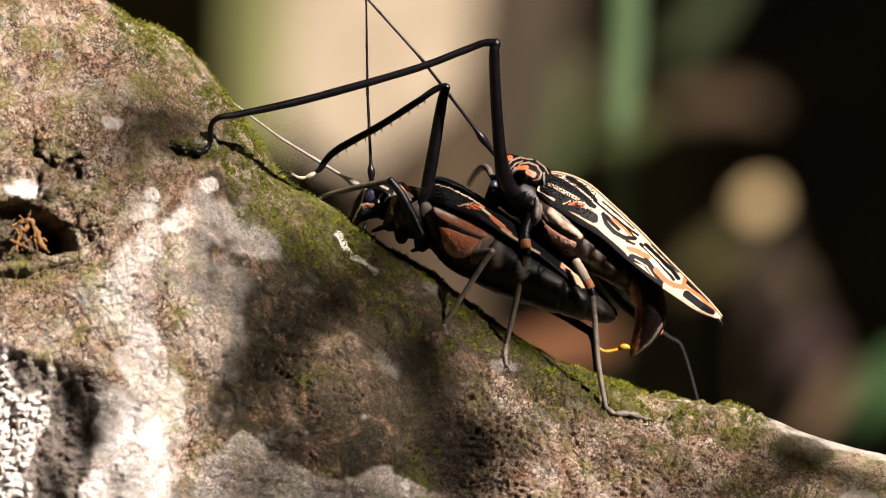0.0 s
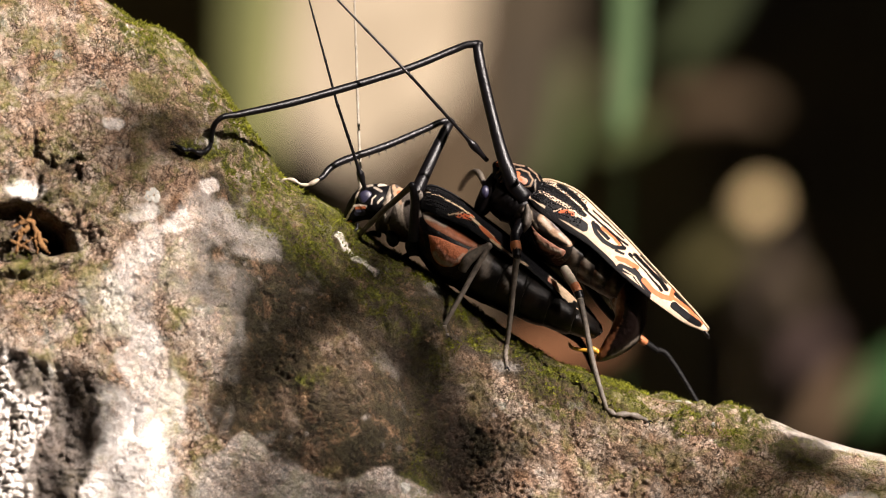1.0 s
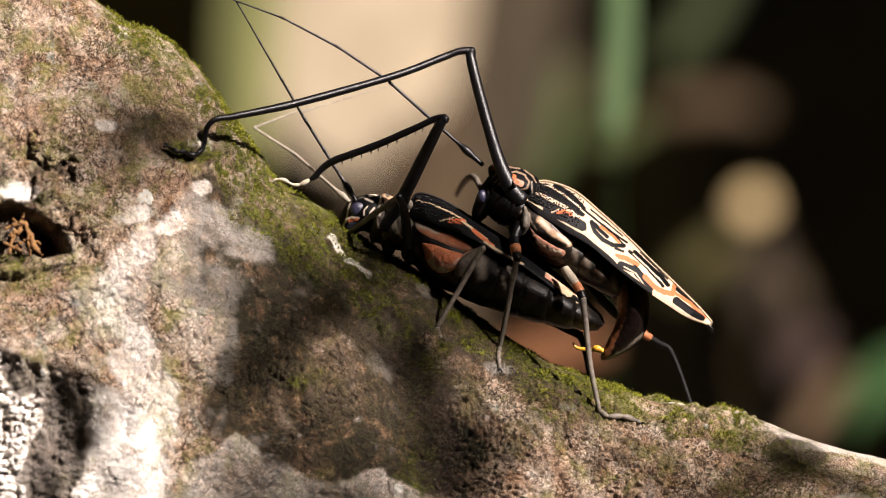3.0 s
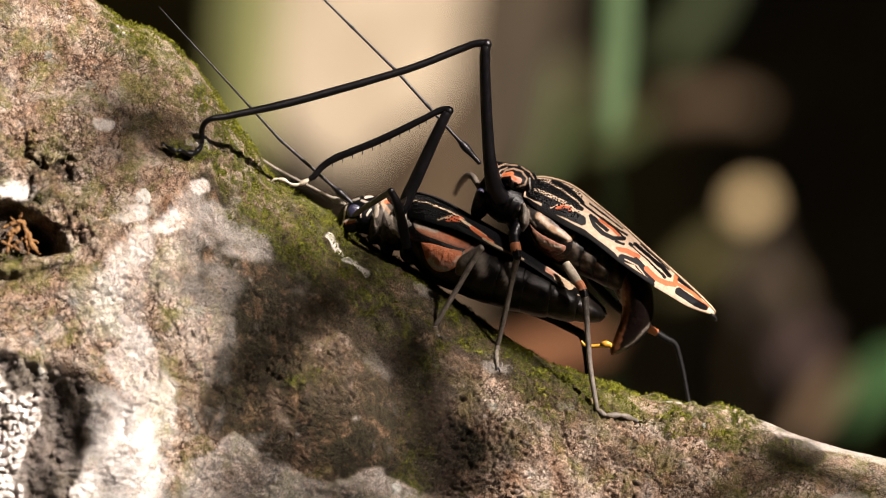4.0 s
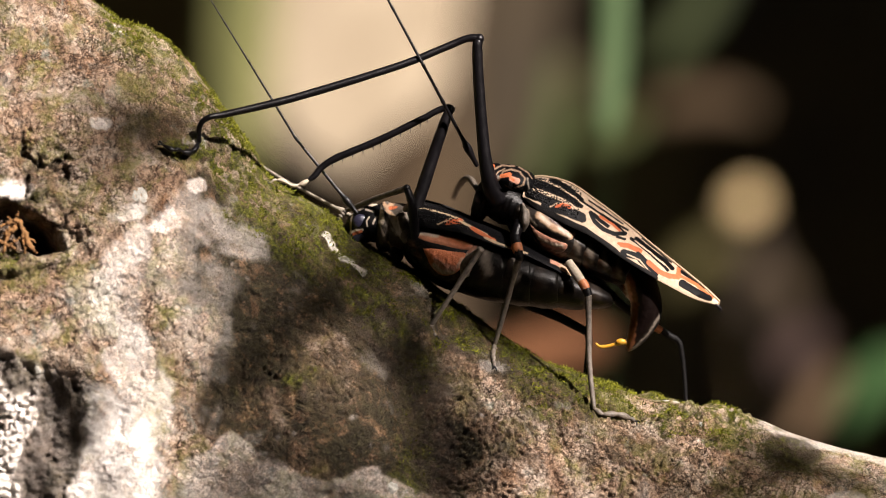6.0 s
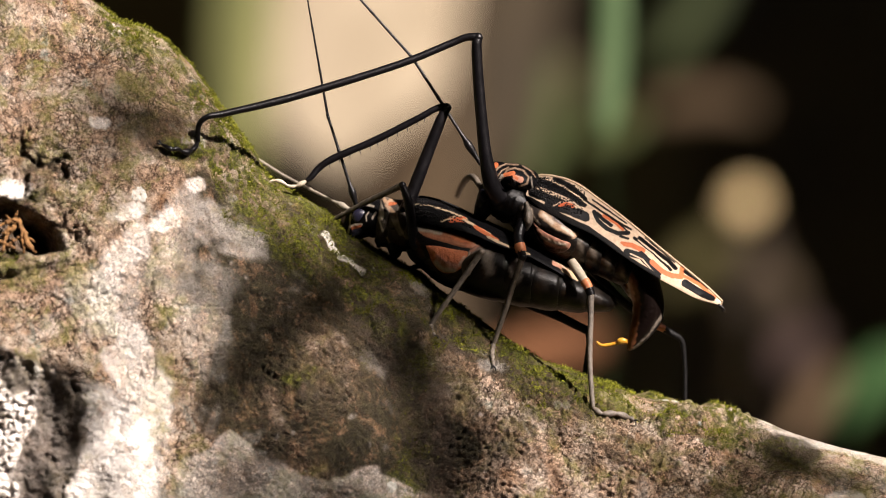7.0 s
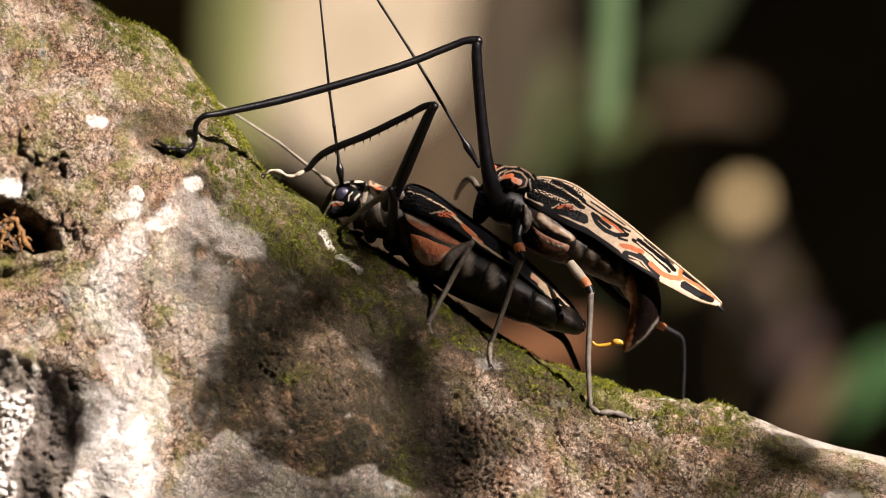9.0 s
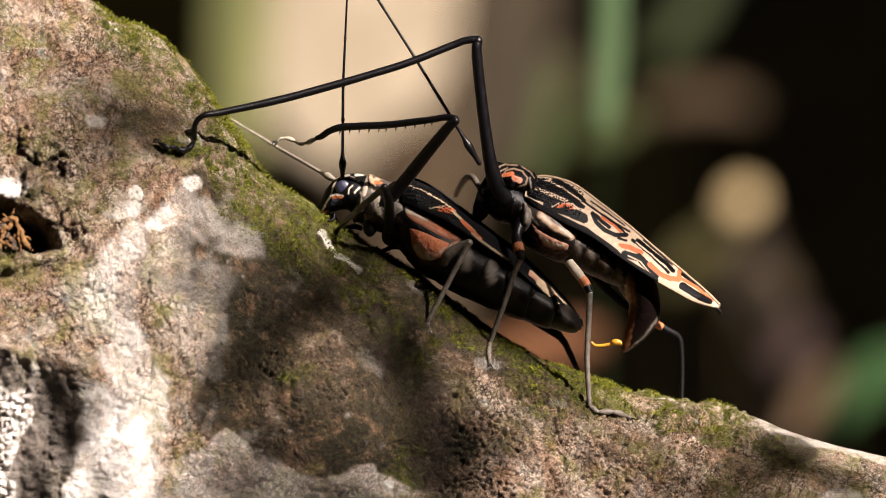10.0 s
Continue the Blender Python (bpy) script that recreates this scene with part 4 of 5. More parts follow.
class Antenna:
    """A feeler in rigid joints: a lower piece with its thick first joint, and four long thin ones in a chain."""

    def __init__(self, body, socket, mid, far, material, thick, label):
        self.body, self.socket, self.mid, self.far = body, at(*socket), at(*mid), at(*far)
        rows = antenna_rows(socket, mid, socket[2], mid[2], thick, thick * 0.8, (0.62, 0.98))
        rows = [(u, v, d, r + thick * 1.0 * math.exp(-((i / 40 - 0.17) / 0.07) ** 2) + 0.3 * thick * (i < 9)) for i, (u, v, d, r) in enumerate(rows)]
        self.base = part("antenna_base", tube_mesh("antenna_base", rows, 8, 80), material, body, label, self.socket)
        self.tips = []
        ends = [[a + (b - a) * k / 4 for a, b in zip(mid, far)] for k in range(5)]
        for k in range(4):
            r0, r1 = thick * (0.8 - 0.13 * k), thick * (0.67 - 0.13 * k)
            rows = antenna_rows(ends[k], ends[k + 1], ends[k][2], ends[k + 1][2], r0, r1, (0.03, 0.97))
            self.tips.append(part("antenna_joint", tube_mesh("antenna_joint", rows, 8, 50), material, body, label, at(*ends[k])))


MALE_UP = ((932, 324), (960, 316), (1010, 328), (1058, 360), (1110, 399), (1160, 440), (1215, 484), (1250, 513), (1274, 536))
MALE_LOW = ((926, 350), (950, 372), (1000, 398), (1050, 422), (1100, 457), (1150, 488), (1190, 510), (1230, 530), (1272, 541))
FEM_UP = ((714, 338), (730, 326), (770, 343), (820, 380), (870, 418), (930, 465), (990, 525), (1028, 573))
FEM_LOW = ((712, 364), (740, 376), (800, 404), (850, 438), (900, 470), (950, 514), (990, 549), (1030, 580))
DARK_ORANGE = (0.50, 0.11, 0.04)
DEEP = (0.004, 0.003, 0.003)
TAN = (0.46, 0.30, 0.19)
DUSK = (0.25, 0.17, 0.115)
LIGHT = (0.62, 0.52, 0.41)
SALMON = (0.62, 0.21, 0.10)
GREYISH = (0.36, 0.31, 0.25)
SAND = (0.62, 0.46, 0.325)


def male():
    b = thing("beetle", at(930, 345), "black harlequin beetle with cream and orange wing markings astride another", "beetle", "mating beetles")
    depth = (7.5, 9.5, 10.5, 10.5, 10, 9, 7.5, 5, 0.6)
    me = elytron_mesh(MALE_UP, MALE_LOW, depth, 0, -1)
    pigment(me, SAND, (
        # granular shoulder: black fields between cream lines
        (BLACK, 5, 978, 320, 1004, 334, 1030, 356), (BLACK, 9, 942, 325, 970, 334, 1000, 349, 1020, 361), (BLACK, 8, 938, 345, 965, 355, 990, 365), (BLACK, 9, 968, 366, 1000, 374, 1032, 387), (BLACK, 5, 1004, 350, 1030, 366),
        (SAND, 1.6, 950, 318, 968, 322, 990, 333, 1010, 345, 1025, 356, 1042, 370), (SAND, 1.5, 940, 333, 970, 343, 1000, 356, 1020, 369, 1038, 380), (SAND, 1.2, 975, 368, 990, 361, 1003, 362, 1015, 372), (DARK_ORANGE, 3, 986, 367, 998, 364, 1010, 369),
        (SAND, 2.5, 1040, 372, 1042, 390)), 0.8)
    pigment_more(me, (
        # the black loop round an orange heart, and fine lines beside the seam
        (BLACK, 3.8, 1047, 378, 1054, 394, 1070, 408, 1090, 416, 1108, 415), (BLACK, 3.4, 1052, 381, 1064, 392, 1077, 402), (ORANGE, 2.6, 1064, 385, 1084, 397, 1098, 409), (BLACK, 1.6, 1066, 381, 1090, 397, 1109, 415),
        (BLACK, 1.9, 1030, 357, 1052, 372, 1086, 394, 1113, 409), (BLACK, 1.5, 1044, 357, 1074, 377, 1104, 398), (BLACK, 2.2, 1094, 421, 1108, 425),
        (ORANGE, 4.2, 1097, 434, 1115, 437, 1135, 446)))
    pigment_more(me, (
        # hind half
        (BLACK, 6.5, 1106, 449, 1132, 456, 1150, 474), (BLACK, 5, 1130, 452, 1146, 466, 1162, 486), (SAND, 1.1, 1112, 452, 1134, 462, 1148, 478), (BLACK, 2.8, 1119, 424, 1148, 446, 1174, 470, 1184, 480), (BLACK, 3.8, 1128, 424, 1158, 448, 1178, 462, 1192, 477), (BLACK, 1.4, 1138, 424, 1166, 446, 1190, 466),
        (SAND, 1.3, 1126, 428, 1152, 448, 1178, 470), (ORANGE, 4.5, 1150, 466, 1168, 482, 1186, 490, 1202, 492, 1204, 476), (BLACK, 4.2, 1210, 482, 1228, 495, 1246, 511), (ORANGE, 3, 1206, 490, 1234, 505, 1262, 528), (BLACK, 6.5, 1209, 503, 1230, 516, 1256, 530), (SAND, 2.2, 1196, 506, 1228, 527, 1254, 536, 1272, 537),
        (DEEP, 6.5, 930, 358, 990, 389, 1036, 410, 1080, 440, 1106, 462, 1160, 494), (SAND, 1.2, 1040, 394, 1066, 413, 1098, 438)))
    left = thicken(part("left_elytron", me, velvet, b, "cream, black and orange patterned wing case"), 0.5)
    left["base"] = b["base"]
    granulation(MALE_UP, MALE_LOW, depth, 0, (0.2, 0.27, 0.33, 0.38, 0.43, 0.5, 0.55, 0.6, 0.65, 0.7, 0.75, 0.8), b, 0.03, 0.31)
    me = elytron_mesh(MALE_UP, MALE_LOW, depth, 0, 1, 120, 30)
    pigment(me, CREAM, ((BLACK, 9, 948, 330, 1036, 372), (BLACK, 5, 1050, 380, 1112, 420), (ORANGE, 6, 1105, 442, 1130, 450), (BLACK, 4, 1118, 424, 1190, 478)))
    thicken(part("right_elytron", me, velvet, b), 0.5)
    # pronotum with its curved bands and side spine
    me = loft_mesh("pronotum", ((860, 318, 0, 16, 5), (868, 316, 0, 24, 7), (878, 317, 0, 25.5, 7.6), (886, 318, 0, 25, 7.6), (900, 321, 0, 28, 8.6), (918, 326, 0, 28, 8.6), (930, 329, 0, 24, 8), (936, 331, 0, 23.5, 8), (944, 333, 0, 18, 7)), 130, 150, 0.5)
    pigment(me, BLACK, (
        (ORANGE, 4.5, 866, 300, 873, 297), (DUSK, 1.5, 866, 316, 876, 302, 890, 295, 912, 296), (DUSK, 1.2, 871, 325, 882, 308, 895, 301), (GREY, 2.5, 876, 332, 884, 316), (DUSK, 1.6, 884, 322, 892, 306, 906, 302, 922, 307, 931, 318, 928, 330, 914, 335),
        (ORANGE, 3.5, 890, 314, 904, 311), (PINK, 5, 908, 319, 917, 323), (ORANGE, 2.5, 905, 316, 910, 321), (DUSK, 1.3, 920, 298, 936, 308, 943, 318), (GREY, 1.5, 935, 318, 938, 336), (DUSK, 1.2, 896, 330, 908, 338)), 0.6, 0.8)
    part("pronotum", me, velvet, b, "black collar with cream lines and orange spots")
    part("pronotal_spine", tube_mesh("spine", ((905, 330, -8, 5), (903, 326, -10.2, 3), (901, 320, -11.5, 0.6)), 8, 10), chitin, b)
    # head, bent down in front
    me = loft_mesh("head", ((872, 322, 0, 16, 5), (864, 342, 0, 19, 6), (856, 362, 0, 18, 5.5), (848, 382, 0, 14, 4.5), (843, 394, 0, 8, 3)), 36, 40, 1.0)
    part("head", me, chitin, b, "black head bent down")
    for side in (-1, 1):
        part("eye", ball("eye", at(850, 352, 5 * side), 11, (0.8, 0.9, 1.1)), eye_mat, b)
    part("mandible", tube_mesh("mandible", ((842, 388, -2, 6), (836, 400, -2, 5), (840, 408, -1, 1.5)), 10, 14), chitin, b)
    # thorax
    me = loft_mesh("prothorax", ((872, 330, 0, 22, 6), (885, 350, 0, 38, 8), (905, 362, 0, 40, 8.5), (925, 372, 0, 34, 8)), 40, 40, 1.5)
    part("prothorax", me, chitin, b)
    chest = loft_mesh("metathorax", ((915, 366, 0, 26, 8), (930, 380, 0, 40, 9.4), (960, 398, 0, 50, 10.2), (990, 418, 0, 47, 10.2), (1012, 436, 0, 38, 9.6), (1022, 444, 0, 26, 8.6)), 220, 190, 0.6)
    me = plate_on(chest, [(932, 368), (950, 372), (985, 382), (1012, 398), (1022, 416), (1010, 428), (992, 424), (968, 414), (948, 402), (936, 386)], 0.45, 10)
    pigment(me, (0.022, 0.017, 0.015), ((TAN, 6.5, 956, 383, 972, 396, 984, 408), (LIGHT, 3.5, 958, 384, 974, 398), (TAN, 9, 990, 402, 1004, 414, 1012, 420), (LIGHT, 3, 992, 406, 1010, 420), (BROWN, 3, 975, 390, 996, 402, 1014, 412), (DEEP, 4, 980, 386, 1000, 394, 1016, 406), (LIGHT, 1.4, 935, 374, 938, 386, 950, 402), (DEEP, 3, 966, 408, 985, 416, 1005, 424)), 0.8, 4)
    part("side_plate", me, plate_mat, b, "glossy cream and black plate")
    me = plate_on(chest, [(936, 392), (948, 405), (968, 418), (990, 428), (1006, 434), (1002, 446), (985, 452), (968, 448), (952, 432), (940, 412)], 0.4, 9)
    pigment(me, PINK, ((DEEP, 3.5, 936, 394, 946, 418, 960, 440, 978, 452, 1000, 452), (LIGHT, 2.5, 956, 424, 976, 434, 996, 438), (BROWN, 3, 962, 440, 980, 447, 998, 446)), 0.8, 4)
    part("side_plate", me, plate_mat, b, "glossy pinkish plate")
    pigment(chest, (0.012, 0.009, 0.007), ((GREY, 4, 925, 372, 935, 392), (BROWN, 6, 955, 436, 975, 452, 1000, 455)), 1.0, 3)
    part("metathorax", chest, plate_mat, b, "glossy dark underside of the chest")
    part("side_plate", loft_mesh("side_plate", ((926, 362, -7, 3, 1.5), (930, 378, -8.4, 8, 2.5), (930, 396, -8.8, 9, 2.6), (926, 412, -8, 4, 1.5)), 40, 50, 0.5), leg_grey, b, "grey knobbed plate over the hip")
    # abdomen, ring by ring
    for k in range(4):
        u0, v0 = 1018 + 25 * k, 434 + 13.5 * k
        h0, h1, w0, w1 = 40 - 3.2 * k, 37 - 3.2 * k, 9.6 - 0.5 * k, 9.1 - 0.5 * k
        me = loft_mesh("abdomen_ring", ((u0 - 18, v0 - 9, 0, h0 * 0.97, w0 * 0.97), (u0 - 8, v0 - 4, 0, h0 * 0.98, w0 * 0.98), (u0 + 14, v0 + 8, 0, h1 * 1.02, w1 * 1.03), (u0 + 19, v0 + 10, 0, h1, w1), (u0 + 21, v0 + 11, 0, h1 * 0.92, w1 * 0.93)), 60, 40, 0.4)
        pigment(me, (0.006, 0.004, 0.003), (((0.14, 0.115, 0.09), 4.5, u0 + 2, v0 - 12, u0 + 6, v0 + 18), ((0.05, 0.026, 0.014), 4, u0 - 6, v0 + 4, u0 - 2, v0 + 30)), 2.5, 6)
        part("abdomen_ring", me, plate_mat, b)
    me = loft_mesh("abdomen_tip", ((1100, 470, 0, 26, 6.5), (1126, 498, 0, 32, 6.5), (1140, 530, 0, 28, 5.5), (1138, 562, 0, 27, 4.5), (1122, 592, 0, 19, 3.5), (1106, 614, 0, 9, 2), (1101, 622, 0, 2, 0.6)), 80, 120, 0.4)
    pigment(me, (0.005, 0.0025, 0.002), (((0.17, 0.065, 0.028), 11, 1098, 470, 1112, 500, 1117, 540, 1110, 575, 1100, 618), (PINK, 4.5, 1098, 470, 1110, 500, 1113, 530, 1110, 552), (LIGHT, 2.0, 1101, 472, 1108, 500, 1110, 535, 1106, 565), (GREY, 2, 1166, 560, 1140, 595, 1108, 622)), 1.5, 3)
    male.tip = part("abdomen_tip", me, plate_mat, b, "dark brown abdomen tip bent down", at(1120, 490))
    me = tube_mesh("aedeagus", ((1100, 606, -1, 5), (1085, 607, -1, 3.6), (1065, 610, -1, 3.2), (1052, 609, -1, 3), (1046, 603, -1, 2)), 10, 30, 0.4)
    part("aedeagus", me, amber, male.tip, "amber yellow organ at its tip", at(1098, 606))
    part("membrane", face_out(ball("membrane", at(1090, 604, -1.5), 7, (1.3, 0.7, 0.8))), amber, male.tip, "", at(1098, 606))
    for k in range(5):
        part("bristle", tube_mesh("bristle", ((1268, 540, 1 - k * 0.5, 2.5), (1274 + k, 546 + 2 * (k % 3), 1 - k * 0.5, 1.6), (1281 - 2 * k, 551 + 3 * (k % 2), 1 - k * 0.5, 0.4)), 6, 8), chitin, b)
    fl = depth_on_bark(345, 256)
    male.front = Leg(b, "front", ((888, 358, -7, 17), (873, 330, -9, 15), (860, 270, -11, 11), (847, 150, -13, 9.5), (843, 90, -14, 9), (845, 74, -14, 8)),
                     ((848, 73, -14, 8), (825, 73, -14, 6.5), (795, 84, -14, 6.5), (700, 120, -14 + 0.28 * (fl + 14), 6.5), (520, 172, -14 + 0.64 * (fl + 14) - 1, 7), (400, 199, -14 + 0.88 * (fl + 14) - 2.5, 6), (362, 206, fl - 3, 5), (347, 222, fl - 2, 5), (346, 250, fl - 0.3, 3.5)),
                     ((346, 250, fl - 0.3, 3.5), (338, 262, depth_on_bark(338, 262) - 0.9, 4), (325, 268, depth_on_bark(325, 268) - 1.0, 4.5), (310, 262, depth_on_bark(310, 262) - 1.1, 3), (298, 262, depth_on_bark(298, 263) - 1.1, 4), (281, 253, depth_on_bark(281, 254) - 0.9, 2)),
                     (leg_black, leg_black, leg_black), ("very long thick black foreleg", "", ""))
    ml = depth_on_bark(868, 608)
    male.middle = Leg(b, "middle", ((922, 395, -9, 10), (914, 420, -11, 9), (918, 440, -13, 9), (922, 456, -13.5, 7)),
                      ((922, 456, -13.5, 6.5), (908, 494, -13.5 + 0.25 * (ml + 13.5), 5), (890, 547, -13.5 + 0.6 * (ml + 13.5), 5), (868, 608, ml, 4)),
                      ((868, 608, ml, 4), (866, 625, depth_on_bark(866, 625) - 0.3, 4), (868, 645, depth_on_bark(868, 645) - 0.4, 2.5)),
                      (leg_black, leg_grey, leg_grey), ("", "grey-brown shin", ""))
    part("leg_band", tube_mesh("leg_band", ((916, 434, -12.6, 9.6), (918, 441, -13, 9.8), (920, 447, -13.2, 9.2)), 14, 10), simple("orange_band", (0.42, 0.13, 0.05), (0.58, 0.22, 0.09), 0.4), male.middle.femur, "orange band", male.middle.hip)
    hl = depth_on_bark(1044, 720)
    male.hind = Leg(b, "hind", ((1008, 466, -9, 8), (1022, 484, -11, 8.6), (1036, 502, -13, 7.6), (1044, 518, -13.5, 6)),
                    ((1044, 518, -13.5, 6.5), (1043, 568, -13.5 + 0.25 * (hl + 13.5), 5), (1040, 640, -13.5 + 0.6 * (hl + 13.5), 5), (1044, 720, hl, 4)),
                    ((1044, 720, hl, 4), (1060, 730, depth_on_bark(1060, 730) - 1.0, 4.5), (1085, 730, depth_on_bark(1085, 730) - 1.2, 5), (1108, 737, depth_on_bark(1108, 737) - 1.0, 4), (1117, 742, depth_on_bark(1117, 742) - 0.4, 2)),
                    (leg_pale, leg_grey, leg_grey), ("pale thigh with an orange band", "", ""))
    part("leg_band", tube_mesh("leg_band", ((1032, 496, -12.4, 8.6), (1037, 503, -13, 8.4), (1040, 508, -13.2, 8)), 14, 10), bpy.data.materials["orange_band"], male.hind.femur, "orange band", male.hind.hip)
    part("leg_band", tube_mesh("leg_band", ((1040, 508, -13.2, 8.2), (1043, 515, -13.4, 7.8), (1045, 520, -13.6, 7)), 14, 10), leg_black, male.hind.femur, "black knee", male.hind.hip)
    male.far = Leg(b, "far_hind", ((1035, 470, 6, 8), (1100, 535, 9, 7.5), (1160, 572, 12, 6.5), (1196, 592, 13, 5.5)),
                   ((1198, 592, 13, 5.5), (1207, 606, 13.5, 4.6), (1209, 650, 14, 4), (1207, 712, 14, 3.5)), (), (leg_dull, leg_dull, leg_dull))
    part("leg_band", tube_mesh("leg_band", ((1158, 572, 11.8, 7.0), (1166, 576, 12, 7.0), (1174, 580, 12.4, 6.6)), 12, 8), bpy.data.materials["orange_band"], male.far.femur, "orange band", male.far.hip)
    male.left = Antenna(b, (846, 296, -4), (735, 105, -8), (517, -276, -14), leg_black, 3.2, "long thin black feeler")
    part("antenna_base", tube_mesh("antenna_base", ((850, 345, 5, 4), (836, 322, 14, 6), (824, 320, 26, 6), (812, 334, 40, 5), (804, 352, 55, 4)), 8, 30), leg_grey, b, "pale far feeler pointing away")
    return b


def pigment_more(me, strokes):
    """Further strokes over a mesh that has its pigment."""
    layer = me.color_attributes["pigment"]
    was = np.empty(len(me.vertices) * 4)
    layer.data.foreach_get("color", was)
    me.color_attributes.remove(layer)
    out = []
    for c, w, *xy in strokes:
        out.append(((1.0, 1.0, 1.0), w, *xy))
    was = was.reshape(-1, 4)
    for k, (c, w, *xy) in enumerate(strokes):
        pigment(me, (0, 0, 0), (out[k],))
        layer = me.color_attributes["pigment"]
        m = np.empty(len(me.vertices) * 4)
        layer.data.foreach_get("color", m)
        me.color_attributes.remove(layer)
        m = m.reshape(-1, 4)[:, :1]
        was[:, :3] = was[:, :3] * (1 - m) + np.array(c) * m
    layer = me.color_attributes.new("pigment", "FLOAT_COLOR", "POINT")
    layer.data.foreach_set("color", was.ravel())


def female():
    b = thing("beetle", at(715, 367), "dark harlequin beetle with orange side plates standing on the mossy branch", "beetle", "mating beetles")
    depth = (8.5, 10.5, 11.5, 11.5, 10.5, 9, 6, 0.6)
    me = elytron_mesh(FEM_UP, FEM_LOW, depth, 0, -1)
    pigment(me, BLACK, (
        (CREAM, 1.3, 722, 336, 745, 342, 780, 362, 806, 380), (DARK_ORANGE, 5, 778, 376, 800, 380), (CREAM, 1.4, 760, 376, 786, 372), (CREAM, 2, 800, 380, 820, 398, 840, 415),
        (ORANGE, 3.5, 818, 398, 836, 415, 850, 430), (CREAM, 2, 835, 420, 870, 446, 900, 466), (PINK, 4, 940, 490, 960, 508), (CREAM, 6, 955, 506, 990, 540, 1026, 576),
        (BLACK, 4.2, 984, 531, 1000, 546, 1014, 561), (BLACK, 2, 950, 512, 975, 536), (CREAM, 1.2, 940, 485, 980, 520, 1020, 564)), 1.0)
    thicken(part("left_elytron", me, velvet, b, "black wing case with cream and orange lines"), 0.5)
    granulation(FEM_UP, FEM_LOW, depth, 0, (0.2, 0.34, 0.46, 0.58, 0.7, 0.8), b, 0.04, 0.34)
    me = elytron_mesh(FEM_UP, FEM_LOW, depth, 0, 1, 120, 30)
    pigment(me, BLACK, ((CREAM, 1.6, 722, 336, 806, 380), (PINK, 5, 950, 500, 990, 540)))
    thicken(part("right_elytron", me, velvet, b), 0.5)
    # thorax
    chest = loft_mesh("metathorax", ((700, 385, 0, 24, 9), (716, 396, 0, 38, 10.6), (745, 418, 0, 50, 11.5), (775, 440, 0, 58, 11.8), (805, 458, 0, 55, 11.6), (822, 468, 0, 40, 11)), 240, 220, 0.6)
    me = plate_on(chest, [(714, 372), (728, 370), (752, 380), (782, 396), (806, 414), (814, 428), (802, 434), (778, 424), (752, 410), (730, 398), (718, 386)], 0.4, 8)
    pigment(me, (0.56, 0.235, 0.135), ((LIGHT, 6, 720, 378, 738, 384, 754, 392), (LIGHT, 3, 716, 374, 745, 378, 780, 396), (SALMON, 5, 778, 408, 800, 424), (DEEP, 3, 716, 390, 730, 402, 752, 415, 780, 430, 806, 440), (DEEP, 1.6, 722, 368, 752, 377, 784, 394, 812, 418)), 0.9, 4)
    part("side_plate", me, plate_mat, b, "salmon and cream plate with a black edge")
    me = plate_on(chest, [(724, 410), (744, 415), (772, 427), (796, 437), (794, 450), (782, 462), (764, 469), (744, 465), (730, 444)], 0.35, 12)
    pigment(me, SALMON, ((LIGHT, 6, 738, 446, 748, 458, 764, 463), (PINK, 5, 742, 436, 750, 450, 768, 457), (LIGHT, 1.5, 786, 446, 776, 458), (DEEP, 2.5, 722, 404, 745, 410, 772, 422, 798, 434)), 1.6, 5)
    part("side_plate", me, velvet, b, "downy orange plate with a cream rim")
    me = plate_on(chest, [(789, 452), (796, 438), (812, 428), (830, 422), (834, 430), (820, 442), (806, 462), (797, 478), (788, 472)], 0.4, 6)
    pigment(me, (0.20, 0.13, 0.10), ((PINK, 2.2, 800, 438, 816, 430, 830, 425), (LIGHT, 1.6, 788, 470, 790, 456, 798, 440), (GREY, 4, 806, 444, 796, 464)), 0.8, 3)
    part("hip_plate", me, plate_mat, b, "pale crescent plate over the hip")
    pigment(chest, (0.007, 0.005, 0.004), (((0.045, 0.028, 0.016), 9, 730, 446, 752, 472, 790, 488), (BROWN, 5, 705, 395, 715, 425), (DEEP, 6, 716, 390, 745, 410, 780, 426, 800, 436)), 1.5, 5)
    part("metathorax", chest, plate_mat, b, "glossy dark chest")
    part("shoulder_plate", face_out(ball("shoulder", at(703, 382, -8.5), 13, (0.9, 0.5, 1.25))), leg_grey, b, "grey shoulder plate")
    part("shoulder_plate", face_out(ball("shoulder", at(709, 342, -6), 8, (0.9, 0.6, 1.2))), leg_grey, b, "grey neck piece")
    for k in range(5):
        u0, v0 = 822 + 44 * k, 470 + 24.5 * k
        hh, hd = (56, 53, 47, 38, 27)[k], (12, 11.8, 11, 9.6, 7.4)[k]
        hn, dn = (53, 47, 38, 27, 6)[k], (11.8, 11, 9.6, 7.4, 3)[k]
        me = loft_mesh("abdomen_ring", ((u0 - 26, v0 - 14, 0, hh * 0.95, hd * 0.95), (u0 - 12, v0 - 6, 0, hh, hd), (u0 + 20, v0 + 12, 0, (hh + hn) / 2 * 1.02, (hd + dn) / 2 * 1.02), (u0 + 30, v0 + 16, 0, hn * 1.01, dn * 1.01), (u0 + 33, v0 + 18, 0, hn * 0.93, dn * 0.94)), 44, 36, 0.6)
